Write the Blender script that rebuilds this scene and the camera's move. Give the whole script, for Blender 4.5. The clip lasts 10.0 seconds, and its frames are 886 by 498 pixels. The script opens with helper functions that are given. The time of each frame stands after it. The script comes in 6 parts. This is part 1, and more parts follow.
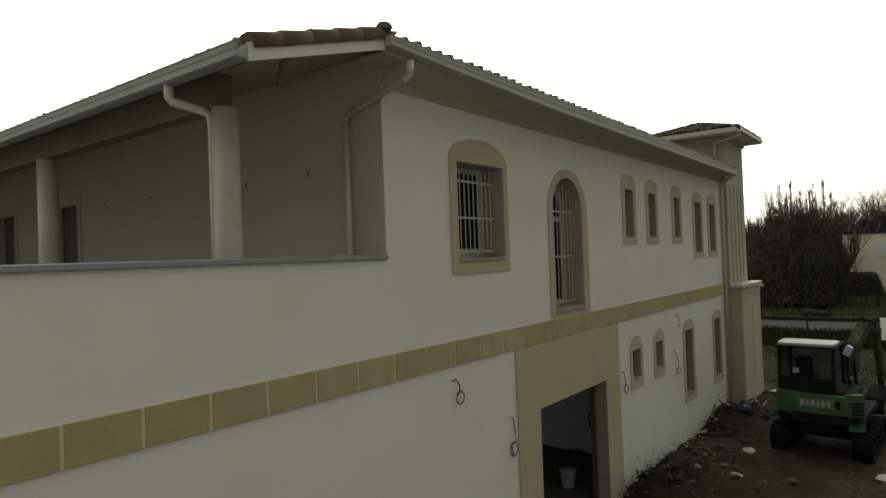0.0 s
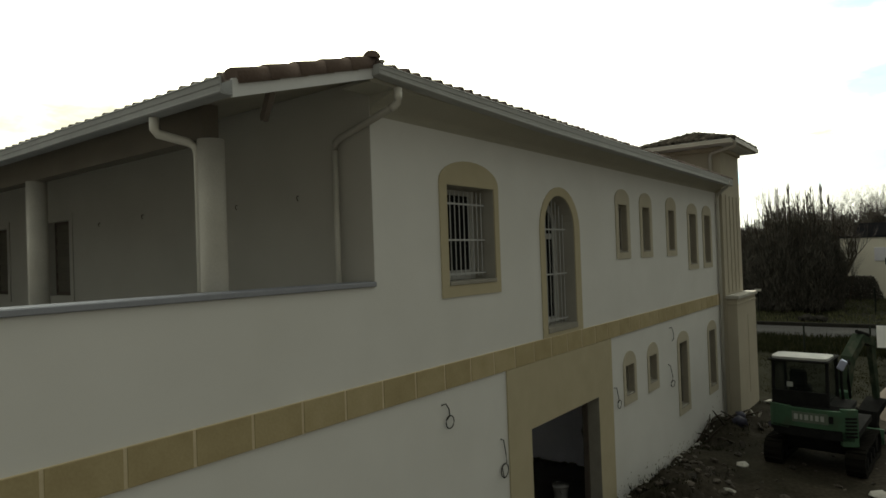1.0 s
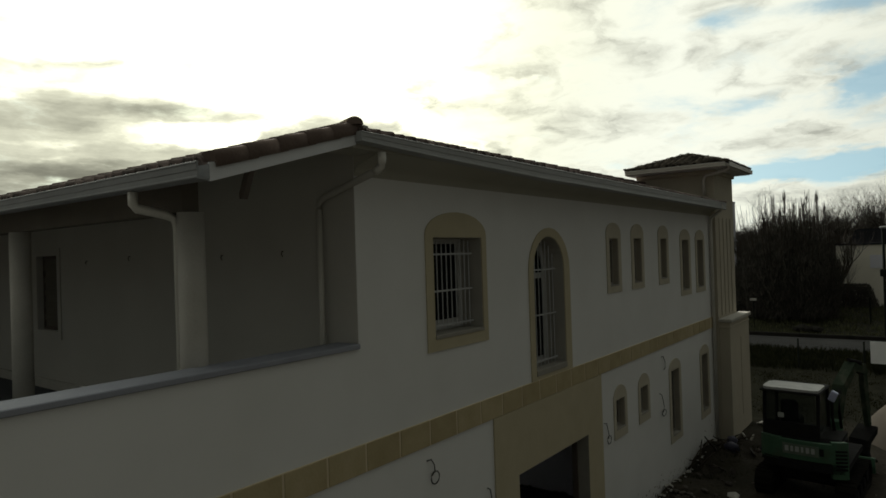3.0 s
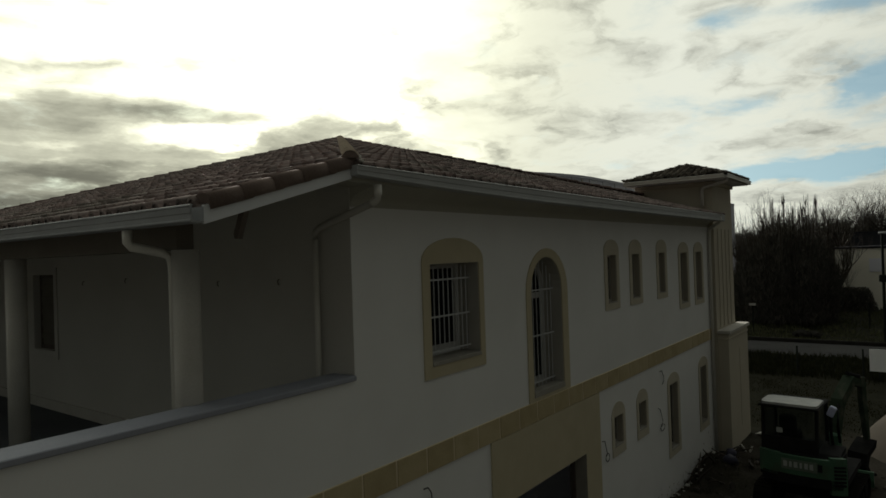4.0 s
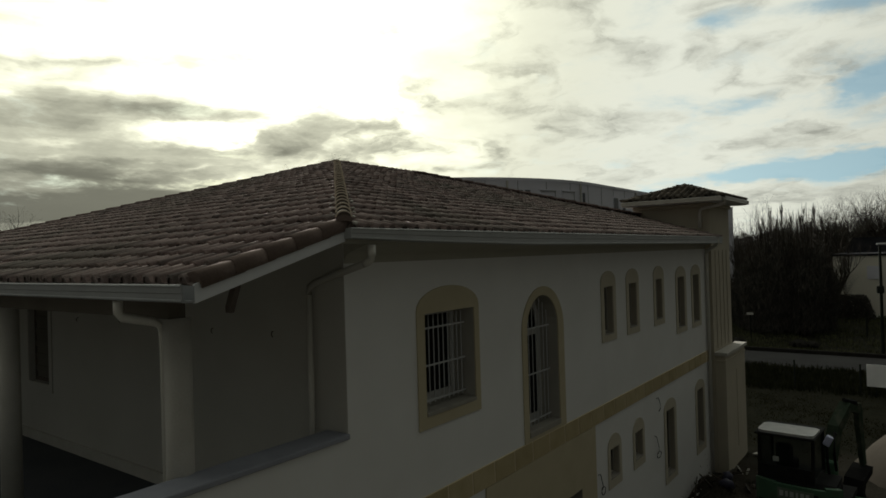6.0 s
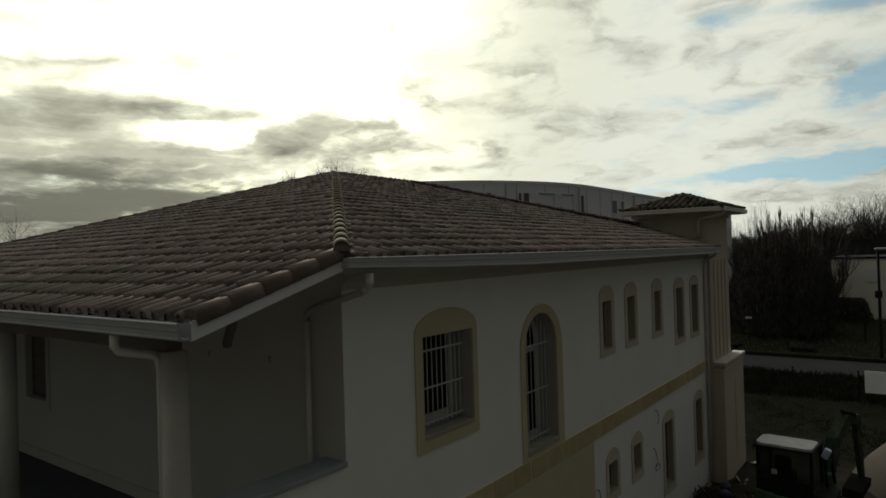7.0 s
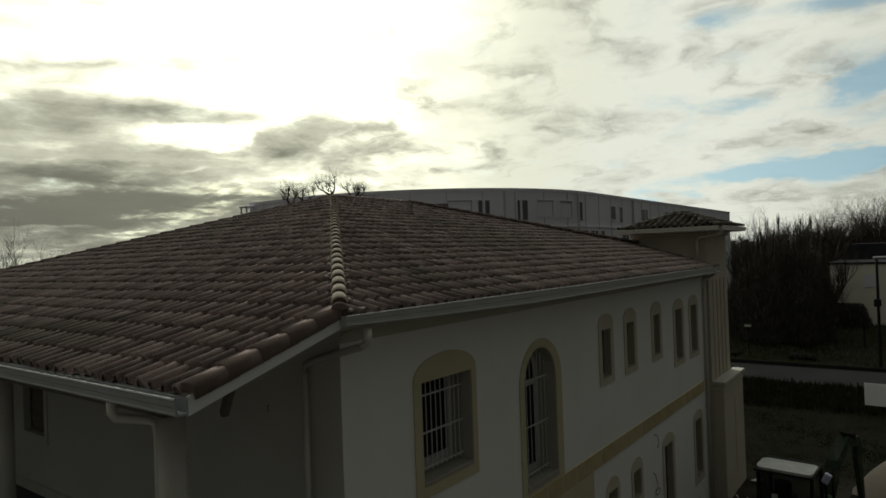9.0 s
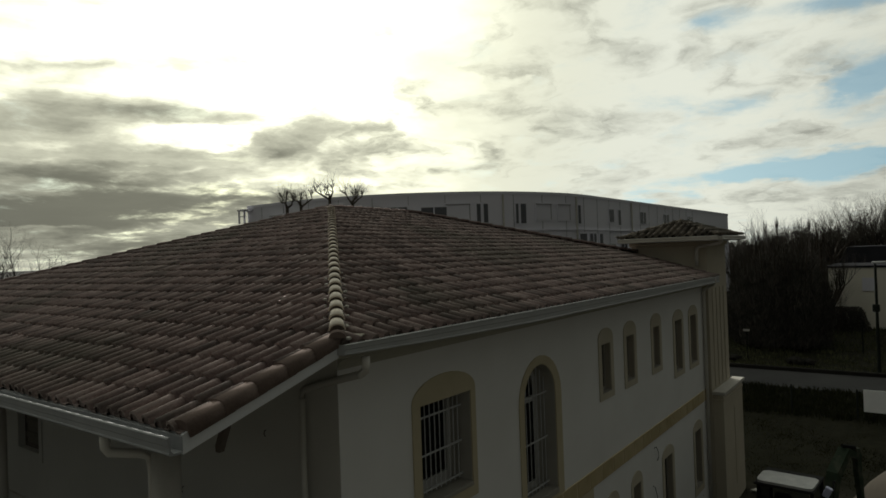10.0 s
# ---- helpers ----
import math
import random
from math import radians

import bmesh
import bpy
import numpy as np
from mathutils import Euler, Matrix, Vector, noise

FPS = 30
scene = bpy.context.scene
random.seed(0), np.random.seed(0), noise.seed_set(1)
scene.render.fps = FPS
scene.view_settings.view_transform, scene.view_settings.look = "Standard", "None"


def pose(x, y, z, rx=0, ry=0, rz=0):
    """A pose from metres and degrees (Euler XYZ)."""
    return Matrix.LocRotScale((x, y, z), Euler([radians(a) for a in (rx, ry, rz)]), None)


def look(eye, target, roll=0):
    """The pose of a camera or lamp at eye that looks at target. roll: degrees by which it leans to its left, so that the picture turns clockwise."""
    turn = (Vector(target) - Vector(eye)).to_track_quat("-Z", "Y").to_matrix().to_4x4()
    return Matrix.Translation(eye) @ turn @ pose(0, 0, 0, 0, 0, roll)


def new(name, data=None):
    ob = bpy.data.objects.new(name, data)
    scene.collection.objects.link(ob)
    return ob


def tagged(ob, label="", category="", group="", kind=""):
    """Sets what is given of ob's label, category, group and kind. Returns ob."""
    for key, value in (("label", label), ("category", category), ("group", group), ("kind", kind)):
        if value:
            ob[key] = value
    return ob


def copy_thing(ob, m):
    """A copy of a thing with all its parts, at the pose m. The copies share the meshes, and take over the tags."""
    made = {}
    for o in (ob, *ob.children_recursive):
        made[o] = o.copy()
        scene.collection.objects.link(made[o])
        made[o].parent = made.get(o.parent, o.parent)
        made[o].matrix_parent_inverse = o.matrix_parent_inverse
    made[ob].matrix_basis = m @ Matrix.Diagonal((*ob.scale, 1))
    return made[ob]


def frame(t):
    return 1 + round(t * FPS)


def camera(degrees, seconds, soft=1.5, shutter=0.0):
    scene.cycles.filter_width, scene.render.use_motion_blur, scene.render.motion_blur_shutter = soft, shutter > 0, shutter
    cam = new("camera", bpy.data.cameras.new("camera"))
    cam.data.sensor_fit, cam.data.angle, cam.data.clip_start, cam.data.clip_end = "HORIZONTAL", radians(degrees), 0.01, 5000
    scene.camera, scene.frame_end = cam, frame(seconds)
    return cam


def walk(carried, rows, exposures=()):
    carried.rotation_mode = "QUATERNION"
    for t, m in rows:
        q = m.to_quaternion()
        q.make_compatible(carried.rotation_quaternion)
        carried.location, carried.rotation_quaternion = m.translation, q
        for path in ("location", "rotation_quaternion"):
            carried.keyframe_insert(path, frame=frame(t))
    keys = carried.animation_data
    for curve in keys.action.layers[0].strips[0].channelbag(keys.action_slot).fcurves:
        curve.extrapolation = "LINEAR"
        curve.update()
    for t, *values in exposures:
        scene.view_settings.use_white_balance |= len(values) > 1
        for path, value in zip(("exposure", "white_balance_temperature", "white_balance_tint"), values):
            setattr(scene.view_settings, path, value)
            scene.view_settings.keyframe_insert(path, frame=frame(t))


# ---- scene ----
cam = camera(69.7, 10.0, soft=1.6)
PATH = [
    (0, (-4.923, -4.478, 4.607), (-3.33, -3.268, 4.634), -2.1),
    (0.5, (-4.882, -4.521, 4.743), (-3.289, -3.313, 4.77), -2.1),
    (1, (-4.84, -4.568, 4.888), (-3.246, -3.36, 4.914), -2.0),
    (1.5, (-4.799, -4.606, 5.045), (-3.204, -3.4, 5.07), -2.0),
    (2, (-4.763, -4.65, 5.21), (-3.168, -3.444, 5.233), -1.9),
    (2.5, (-4.739, -4.672, 5.374), (-3.142, -3.467, 5.396), -1.9),
    (3, (-4.713, -4.678, 5.549), (-3.116, -3.475, 5.568), -1.8),
    (4.5, (-4.66, -4.714, 6.017), (-3.061, -3.512, 6.037), -1.9),
    (5, (-4.644, -4.72, 6.173), (-3.045, -3.52, 6.191), -1.8),
    (5.5, (-4.628, -4.731, 6.324), (-3.028, -3.53, 6.34), -1.7),
    (7, (-4.592, -4.739, 6.752), (-2.989, -3.543, 6.766), -1.7),
    (7.5, (-4.589, -4.747, 6.882), (-2.986, -3.552, 6.899), -1.8),
    (8, (-4.581, -4.748, 7.018), (-2.977, -3.554, 7.035), -1.9),
    (8.5, (-4.571, -4.746, 7.149), (-2.967, -3.552, 7.165), -1.9),
    (9, (-4.562, -4.745, 7.273), (-2.957, -3.552, 7.291), -2.0),
    (9.5, (-4.538, -4.727, 7.402), (-2.931, -3.536, 7.421), -1.9),
    (10, (-4.494, -4.692, 7.523), (-2.886, -3.504, 7.542), -2.0),
]

EXPOSURES = [(0.0, 1.53, 6500, 9), (0.5, 1.38, 6490, 9), (1.0, 1.18, 6460, 9), (1.5, 0.91, 6420, 9), (2.0, 0.60, 6360, 10), (2.5, 0.30, 6300, 11), (3.0, 0.02, 6250, 11), (4.5, -0.28, 6230, 11), (10.0, -0.29, 6220, 11)]
walk(cam, [(t, look(eye, target, roll)) for t, eye, target, roll in PATH], EXPOSURES)

# ---- light: a low sun behind broken cloud ----
SUN_AZ, SUN_EL = 54.0, 18.0          # degrees from +x towards +y; above the horizon
SUN_DIR = Vector((math.cos(radians(SUN_EL)) * math.cos(radians(SUN_AZ)), math.cos(radians(SUN_EL)) * math.sin(radians(SUN_AZ)), math.sin(radians(SUN_EL))))
sun = new("sun", bpy.data.lights.new("sun", "SUN"))
sun.data.energy, sun.data.angle, sun.data.color = 3.4, radians(6), (1.0, 0.94, 0.84)
sun.matrix_world = look(SUN_DIR * 60, (0, 0, 0))


def make_world():
    world = bpy.data.worlds.new("sky")
    world.use_nodes = True
    scene.world = world
    nt = world.node_tree
    nt.nodes.clear()

    def n(kind, **k):
        node = nt.nodes.new(kind)
        for key, value in k.items():
            node.inputs[key].default_value = value
        return node

    def m(op, a, b=None, c=None, clamp=False):
        node = nt.nodes.new("ShaderNodeMath")
        node.operation, node.use_clamp = op, clamp
        for slot, v in enumerate((a, b, c)):
            if v is None:
                continue
            if isinstance(v, (int, float)):
                node.inputs[slot].default_value = v
            else:
                nt.links.new(v, node.inputs[slot])
        return node.outputs[0]

    def ramp(value, lo, hi, a=0.0, b=1.0):
        node = nt.nodes.new("ShaderNodeMapRange")
        node.interpolation_type = "SMOOTHSTEP"
        for key, v in ((1, lo), (2, hi), (3, a), (4, b)):
            node.inputs[key].default_value = v
        nt.links.new(value, node.inputs[0])
        return node.outputs[0]

    def mix(f, a, b):
        node = nt.nodes.new("ShaderNodeMix")
        node.data_type = "RGBA"
        for slot, v in ((0, f), (6, a), (7, b)):
            if isinstance(v, tuple):
                node.inputs[slot].default_value = v
            elif isinstance(v, (int, float)):
                node.inputs[slot].default_value = v
            else:
                nt.links.new(v, node.inputs[slot])
        return node.outputs[2]

    coord = n("ShaderNodeTexCoord")
    sep = n("ShaderNodeSeparateXYZ")
    nt.links.new(coord.outputs["Generated"], sep.inputs[0])
    dot = nt.nodes.new("ShaderNodeVectorMath")
    dot.operation = "DOT_PRODUCT"
    dot.inputs[1].default_value = SUN_DIR
    nt.links.new(coord.outputs["Generated"], dot.inputs[0])
    toward = dot.outputs["Value"]
    up = m("MAXIMUM", sep.outputs[2], 0.0)
    side = ramp(toward, 0.05, 0.80)

    def vec(op, a, b=None, c=None):
        node = nt.nodes.new("ShaderNodeVectorMath")
        node.operation = op
        for slot, v in enumerate((a, b, c)):
            if v is None:
                continue
            if isinstance(v, tuple):
                node.inputs[slot].default_value = v
            else:
                nt.links.new(v, node.inputs[slot])
        return node.outputs["Value" if op == "DOT_PRODUCT" else 0]

    # the cloud layer lies flat overhead, so that it crowds together towards the horizon
    over = n("ShaderNodeCombineXYZ")
    lift = m("ADD", up, 0.17)
    nt.links.new(m("DIVIDE", sep.outputs[0], lift), over.inputs[0])
    nt.links.new(m("DIVIDE", sep.outputs[1], lift), over.inputs[1])

    def layer(scale, detail, rough, off, twist=0.0):
        tex = n("ShaderNodeTexNoise", Scale=scale, Detail=detail, Roughness=rough, Distortion=twist)
        nt.links.new(vec("ADD", over.outputs[0], off), tex.inputs["Vector"])
        return tex

    big, fine = layer(1.1, 4.0, 0.5, (2.0, 0.5, 0.0)), layer(3.6, 9.0, 0.60, (7.0, 3.0, 1.0), 0.25)
    bend = layer(2.4, 6.0, 0.58, (1.3, 8.0, 4.0))
    # bearing and height in degrees, frayed so that no bank has a smooth edge
    place = n("ShaderNodeCombineXYZ")
    nt.links.new(m("MULTIPLY", m("ARCTAN2", sep.outputs[1], sep.outputs[0]), 57.2958), place.inputs[0])
    nt.links.new(m("MULTIPLY", m("ARCSINE", sep.outputs[2]), 57.2958), place.inputs[1])
    frayed = vec("MULTIPLY_ADD", vec("SUBTRACT", bend.outputs["Color"], (0.5, 0.5, 0.5)), (15.0, 3.0, 0.0), place.outputs[0])

    def bank(az, el, wide, high, amount, carry=0.0):
        near = vec("MULTIPLY_ADD", frayed, (1 / wide, 1 / high, 0.0), (-az / wide, -el / high, 0.0))
        return m("MULTIPLY_ADD", m("EXPONENT", m("MULTIPLY", vec("DOT_PRODUCT", near, near), -1.0)), amount, carry)

    grey = bank(66, 5.5, 17.0, 5.0, 0.20)
    # western bank centred out of view, added to dim the terrace wall
    grey = bank(108, 14.0, 30.0, 15.0, 0.55, grey)
    grey = bank(70, 13.2, 3.0, 1.0, 0.26, grey)
    grey = bank(66.2, 15.2, 3.4, 1.2, 0.12, grey)
    grey = bank(64.0, 2.0, 19.0, 2.6, 0.46, grey)
    grey = bank(50.0, 4.2, 9.0, 2.4, 0.20, grey)
    for az, el, wide, high, amount in ((69, 10.9, 6.5, 1.3, 0.36), (60.0, 12.5, 5.5, 1.2, 0.44), (54.0, 9.3, 9.5, 1.2, 0.48), (47.4, 11.3, 5.5, 1.0, 0.36), (67.2, 7.4, 9.0, 1.2, 0.40), (69, 4.4, 8.0, 1.3, 0.44), (56, 5.4, 14.0, 1.3, 0.42), (39.5, 7.6, 7.0, 0.55, 0.18)):
        grey = bank(az, el, wide, high, amount, grey)
    for az, el, wide, high, amount in ((33.4, 14.0, 4.0, 1.4, 0.20), (28.0, 12.6, 3.0, 1.2, 0.17), (31.8, 8.9, 6.5, 1.0, 0.15), (21.1, 17.7, 1.5, 0.6, 0.22), (27.8, 21.0, 5.5, 0.7, 0.20), (14.0, 17.6, 3.0, 1.6, 0.22), (7.2, 14.6, 6.0, 1.3, 0.16), (11.4, 11.8, 4.6, 0.8, 0.18), (6.0, 3.7, 7.0, 0.45, 0.20)):
        grey = bank(az, el, wide, high, amount, grey)
    for az, el, wide, high, amount in ((57.4, 10.4, 2.6, 1.0, -0.42), (69.0, 9.6, 4.2, 0.4, -0.18), (59.1, 8.0, 1.5, 0.35, -0.22), (69.2, 8.2, 1.4, 0.35, -0.2), (69.1, 3.2, 2.4, 0.3, -0.15), (30.4, 6.3, 11.0, 0.7, -0.10)):
        grey = bank(az, el, wide, high, amount, grey)
    rough = m("ADD", m("MULTIPLY", m("SUBTRACT", big.outputs["Fac"], 0.5), 0.55), m("MULTIPLY", m("SUBTRACT", fine.outputs["Fac"], 0.5), 1.15))
    puff = n("ShaderNodeTexNoise", Scale=1.0, Detail=5.0, Roughness=0.55, Distortion=0.4)
    nt.links.new(vec("MULTIPLY_ADD", frayed, (0.20, 0.42, 0.0), (3.0, 11.0, 6.0)), puff.inputs["Vector"])
    bands = n("ShaderNodeTexNoise", Scale=1.0, Detail=4.0, Roughness=0.5)
    nt.links.new(vec("MULTIPLY_ADD", frayed, (0.045, 0.62, 0.0), (5.0, 2.0, 9.0)), bands.inputs["Vector"])
    sep2 = n("ShaderNodeSeparateXYZ")
    nt.links.new(place.outputs[0], sep2.inputs[0])
    left = ramp(sep2.outputs[0], 42.0, 58.0)
    rough = m("ADD", m("MULTIPLY", rough, m("MULTIPLY_ADD", left, -0.40, 1.0)), m("MULTIPLY", m("MULTIPLY", m("SUBTRACT", puff.outputs["Fac"], 0.50), 1.65), m("MULTIPLY_ADD", left, -0.75, 1.0)))
    rough = m("ADD", rough, m("MULTIPLY", m("MULTIPLY", m("SUBTRACT", bands.outputs["Fac"], 0.5), 1.1), left))
    # the glare drowns the thin cloud before the sun
    glare = m("POWER", ramp(toward, 0.80, 1.0), 2.0)
    body = m("SUBTRACT", m("ADD", m("MULTIPLY", grey, 1.25), rough), m("MULTIPLY", glare, 0.12))
    thick = ramp(body, -0.12, 0.98)
    glow = m("POWER", ramp(m("ADD", toward, m("MULTIPLY", m("SUBTRACT", bend.outputs["Fac"], 0.5), 0.10)), 0.84, 1.03), 2.6)
    level = m("MULTIPLY_ADD", side, 0.87, 0.117)
    level = m("MULTIPLY", level, m("SUBTRACT", 1.0, m("MULTIPLY", thick, m("MULTIPLY_ADD", side, 0.44, 0.36))))
    # heavy cloud stands before the glow
    heavy = ramp(m("ADD", grey, m("MULTIPLY", rough, 0.55)), -0.03, 0.36)
    level = m("ADD", level, m("MULTIPLY", m("MULTIPLY", glow, 1.5), m("MULTIPLY_ADD", heavy, -0.95, 1.0)))
    # away from the sun an overcast sky darkens towards the horizon
    dome = m("MULTIPLY_ADD", up, 0.80, 0.56)
    level = m("MULTIPLY", level, m("ADD", m("MULTIPLY", side, m("SUBTRACT", 1.0, dome)), dome))
    tint = mix(ramp(toward, 0.80, 0.97), (0.995, 1.0, 0.82, 1), (1.02, 1.0, 0.735, 1))
    bright = nt.nodes.new("ShaderNodeVectorMath")
    bright.operation = "SCALE"
    nt.links.new(tint, bright.inputs[0])
    nt.links.new(level, bright.inputs["Scale"])
    sky = nt.nodes.new("ShaderNodeTexSky")
    sky.sky_type, sky.sun_disc = "NISHITA", False
    sky.sun_elevation, sky.sun_rotation = radians(SUN_EL), radians(90 - SUN_AZ)
    blue = nt.nodes.new("ShaderNodeVectorMath")
    blue.operation = "SCALE"
    blue.inputs["Scale"].default_value = 0.19
    nt.links.new(vec("MULTIPLY", sky.outputs[0], (0.86, 1.0, 0.80)), blue.inputs[0])
    # the gaps show the deeper blue of the sky overhead
    steep = vec("NORMALIZE", vec("ADD", coord.outputs["Generated"], (0.0, 0.0, 0.30)))
    nt.links.new(steep, sky.inputs[0])
    # gaps open away from the sun
    hole = bank(3.4, 17.6, 4.2, 0.7, 0.42)
    for az, el, wide, high, amount in ((1.6, 11.4, 2.8, 1.8, 0.50), (11.8, 11.4, 2.8, 0.8, 0.34), (8.0, 5.6, 6.0, 0.75, 0.70), (2.2, 6.3, 5.0, 0.7, 0.66), (19.2, 4.5, 2.6, 0.5, 0.36), (13.6, 18.0, 2.8, 1.0, 0.32), (-8.0, 13.0, 5.0, 2.0, 0.35)):
        hole = bank(az, el, wide, high, amount, hole)
    gap = ramp(m("SUBTRACT", hole, m("MULTIPLY", m("SUBTRACT", fine.outputs["Fac"], 0.5), 0.9)), 0.02, 0.44, 0.0, 0.82)
    out = mix(gap, bright.outputs[0], blue.outputs[0])
    bg = n("ShaderNodeBackground", Strength=1.0)
    nt.links.new(out, bg.inputs[0])
    nt.links.new(bg.outputs[0], n("ShaderNodeOutputWorld").inputs[0])


make_world()


# ---- materials ----
def material(name, colors, rough=0.8, grain=6.0, fine=60.0, amount=0.35, bump=0.25, metal=0.0, pieces=0.0, spec=0.4, stain=None):
    """Two-scale noise between colours, with a fine relief. pieces: how far single pieces differ in value."""
    mat = bpy.data.materials.new(name)
    mat.use_nodes = True
    nt = mat.node_tree
    bsdf = nt.nodes["Principled BSDF"]
    bsdf.inputs["Roughness"].default_value = rough
    bsdf.inputs["Metallic"].default_value = metal
    bsdf.inputs["Specular IOR Level"].default_value = spec
    link = nt.links.new
    coord = nt.nodes.new("ShaderNodeTexCoord")
    geo = nt.nodes.new("ShaderNodeNewGeometry")
    a, b = nt.nodes.new("ShaderNodeTexNoise"), nt.nodes.new("ShaderNodeTexNoise")
    for tex, scale, detail in ((a, grain, 5.0), (b, fine, 3.0)):
        tex.inputs["Scale"].default_value, tex.inputs["Detail"].default_value = scale, detail
        link(geo.outputs["Position"], tex.inputs["Vector"])
    blend = nt.nodes.new("ShaderNodeMath")
    blend.operation = "MULTIPLY_ADD"
    blend.inputs[1].default_value, blend.inputs[2].default_value = 1 - amount, 0.0
    link(a.outputs["Fac"], blend.inputs[0])
    both = nt.nodes.new("ShaderNodeMath")
    both.operation = "MULTIPLY_ADD"
    both.inputs[1].default_value = amount
    link(b.outputs["Fac"], both.inputs[0])
    link(blend.outputs[0], both.inputs[2])
    value = both.outputs[0]
    if pieces:
        info = nt.nodes.new("ShaderNodeObjectInfo")
        add = nt.nodes.new("ShaderNodeMath")
        link(info.outputs["Random"], add.inputs[0])
        link(geo.outputs["Random Per Island"], add.inputs[1])
        fract = nt.nodes.new("ShaderNodeMath")
        fract.operation = "FRACT"
        link(add.outputs[0], fract.inputs[0])
        off = nt.nodes.new("ShaderNodeMath")
        off.operation = "MULTIPLY_ADD"
        off.inputs[1].default_value = pieces
        link(fract.outputs[0], off.inputs[0])
        sub = nt.nodes.new("ShaderNodeMath")
        sub.operation = "SUBTRACT"
        sub.inputs[1].default_value = pieces / 2
        link(value, sub.inputs[0])
        link(sub.outputs[0], off.inputs[2])
        value = off.outputs[0]
    ramp = nt.nodes.new("ShaderNodeValToRGB")
    while len(ramp.color_ramp.elements) < len(colors):
        ramp.color_ramp.elements.new(0.5)
    for k, c in enumerate(colors):
        ramp.color_ramp.elements[k].position = 0.28 + 0.44 * k / max(1, len(colors) - 1)
        ramp.color_ramp.elements[k].color = (*c, 1)
    link(value, ramp.inputs[0])
    color = ramp.outputs[0]
    if stain:
        tex = nt.nodes.new("ShaderNodeTexNoise")
        tex.inputs["Scale"].default_value, tex.inputs["Detail"].default_value = stain[0], 4.0
        link(geo.outputs["Position"], tex.inputs["Vector"])
        rng = nt.nodes.new("ShaderNodeMapRange")
        rng.inputs[1].default_value, rng.inputs[2].default_value, rng.inputs[4].default_value = 0.5, 0.75, stain[2]
        link(tex.outputs["Fac"], rng.inputs[0])
        mixer = nt.nodes.new("ShaderNodeMix")
        mixer.data_type = "RGBA"
        link(rng.outputs[0], mixer.inputs[0])
        link(color, mixer.inputs[6])
        mixer.inputs[7].default_value = (*stain[1], 1)
        color = mixer.outputs[2]
    link(color, bsdf.inputs["Base Color"])
    if bump:
        bm_ = nt.nodes.new("ShaderNodeBump")
        bm_.inputs["Strength"].default_value, bm_.inputs["Distance"].default_value = bump, 0.01
        link(b.outputs["Fac"], bm_.inputs["Height"])
        link(bm_.outputs[0], bsdf.inputs["Normal"])
    return mat


def glass_material(name, color=(0.012, 0.013, 0.014), rough=0.12):
    mat = bpy.data.materials.new(name)
    mat.use_nodes = True
    bsdf = mat.node_tree.nodes["Principled BSDF"]
    bsdf.inputs["Base Color"].default_value = (*color, 1)
    bsdf.inputs["Roughness"].default_value = rough
    bsdf.inputs["Specular IOR Level"].default_value = 0.06
    return mat


PLASTER = material("plaster", [(0.722, 0.722, 0.715), (0.80, 0.802, 0.797)], 0.9, 1.2, 140, 0.4, 0.12, stain=(0.5, (0.66, 0.66, 0.63), 0.35))
# terrace plaster with the roof's shade put into its colour
SHADE_PLASTER = material("plaster_in_shade", [(0.46, 0.447, 0.41), (0.53, 0.515, 0.478)], 0.9, 1.0, 120, 0.35, 0.12)
YELLOW = material("ochre_render", [(0.460, 0.405, 0.274), (0.544, 0.485, 0.342)], 0.9, 2.5, 120, 0.35, 0.15)
PALEYELLOW = material("pale_ochre_render", [(0.465, 0.425, 0.33), (0.54, 0.50, 0.405)], 0.9, 2.5, 120, 0.35, 0.15)
BANDSTONE = material("band_stone", [(0.380, 0.310, 0.171), (0.440, 0.365, 0.211), (0.500, 0.420, 0.257)], 0.85, 3.0, 40, 0.3, 0.2, pieces=0.22)
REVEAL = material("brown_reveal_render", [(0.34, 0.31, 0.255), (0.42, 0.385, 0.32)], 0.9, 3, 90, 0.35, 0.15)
# wall render darkened for shade, for deep reveals and the sloping pipe
SHADEGREY = material("shade_grey_render", [(0.36, 0.345, 0.315), (0.44, 0.425, 0.39)], 0.9, 3, 90, 0.35, 0.15)
MORTAR = material("mortar", [(0.62, 0.53, 0.36), (0.70, 0.62, 0.45)], 0.9, 8, 80)
TOWERSTONE = material("tower_render", [(0.44, 0.40, 0.315), (0.52, 0.475, 0.385)], 0.88, 1.5, 90, 0.3, 0.15)
CONCRETE = material("pale_concrete", [(0.42, 0.405, 0.365), (0.54, 0.52, 0.48)], 0.85, 3, 60, 0.4, 0.2)
CAPSTONE = material("parapet_coping", [(0.255, 0.27, 0.32), (0.33, 0.345, 0.395)], 0.75, 4, 70, 0.4, 0.15)
TILE = material("clay_tile", [(0.082, 0.060, 0.056), (0.160, 0.115, 0.107), (0.235, 0.170, 0.158), (0.335, 0.265, 0.247)], 0.74, 5.0, 45, 0.4, 0.35, pieces=0.36, spec=0.5, stain=(0.30, (0.050, 0.064, 0.038), 0.85))
# sheen lifts the tile colour at grazing angles
tile_bsdf = TILE.node_tree.nodes["Principled BSDF"]
tile_bsdf.inputs["Sheen Weight"].default_value = 0.36
tile_bsdf.inputs["Sheen Roughness"].default_value = 0.45
tile_bsdf.inputs["Sheen Tint"].default_value = (1.0, 0.88, 0.80, 1)
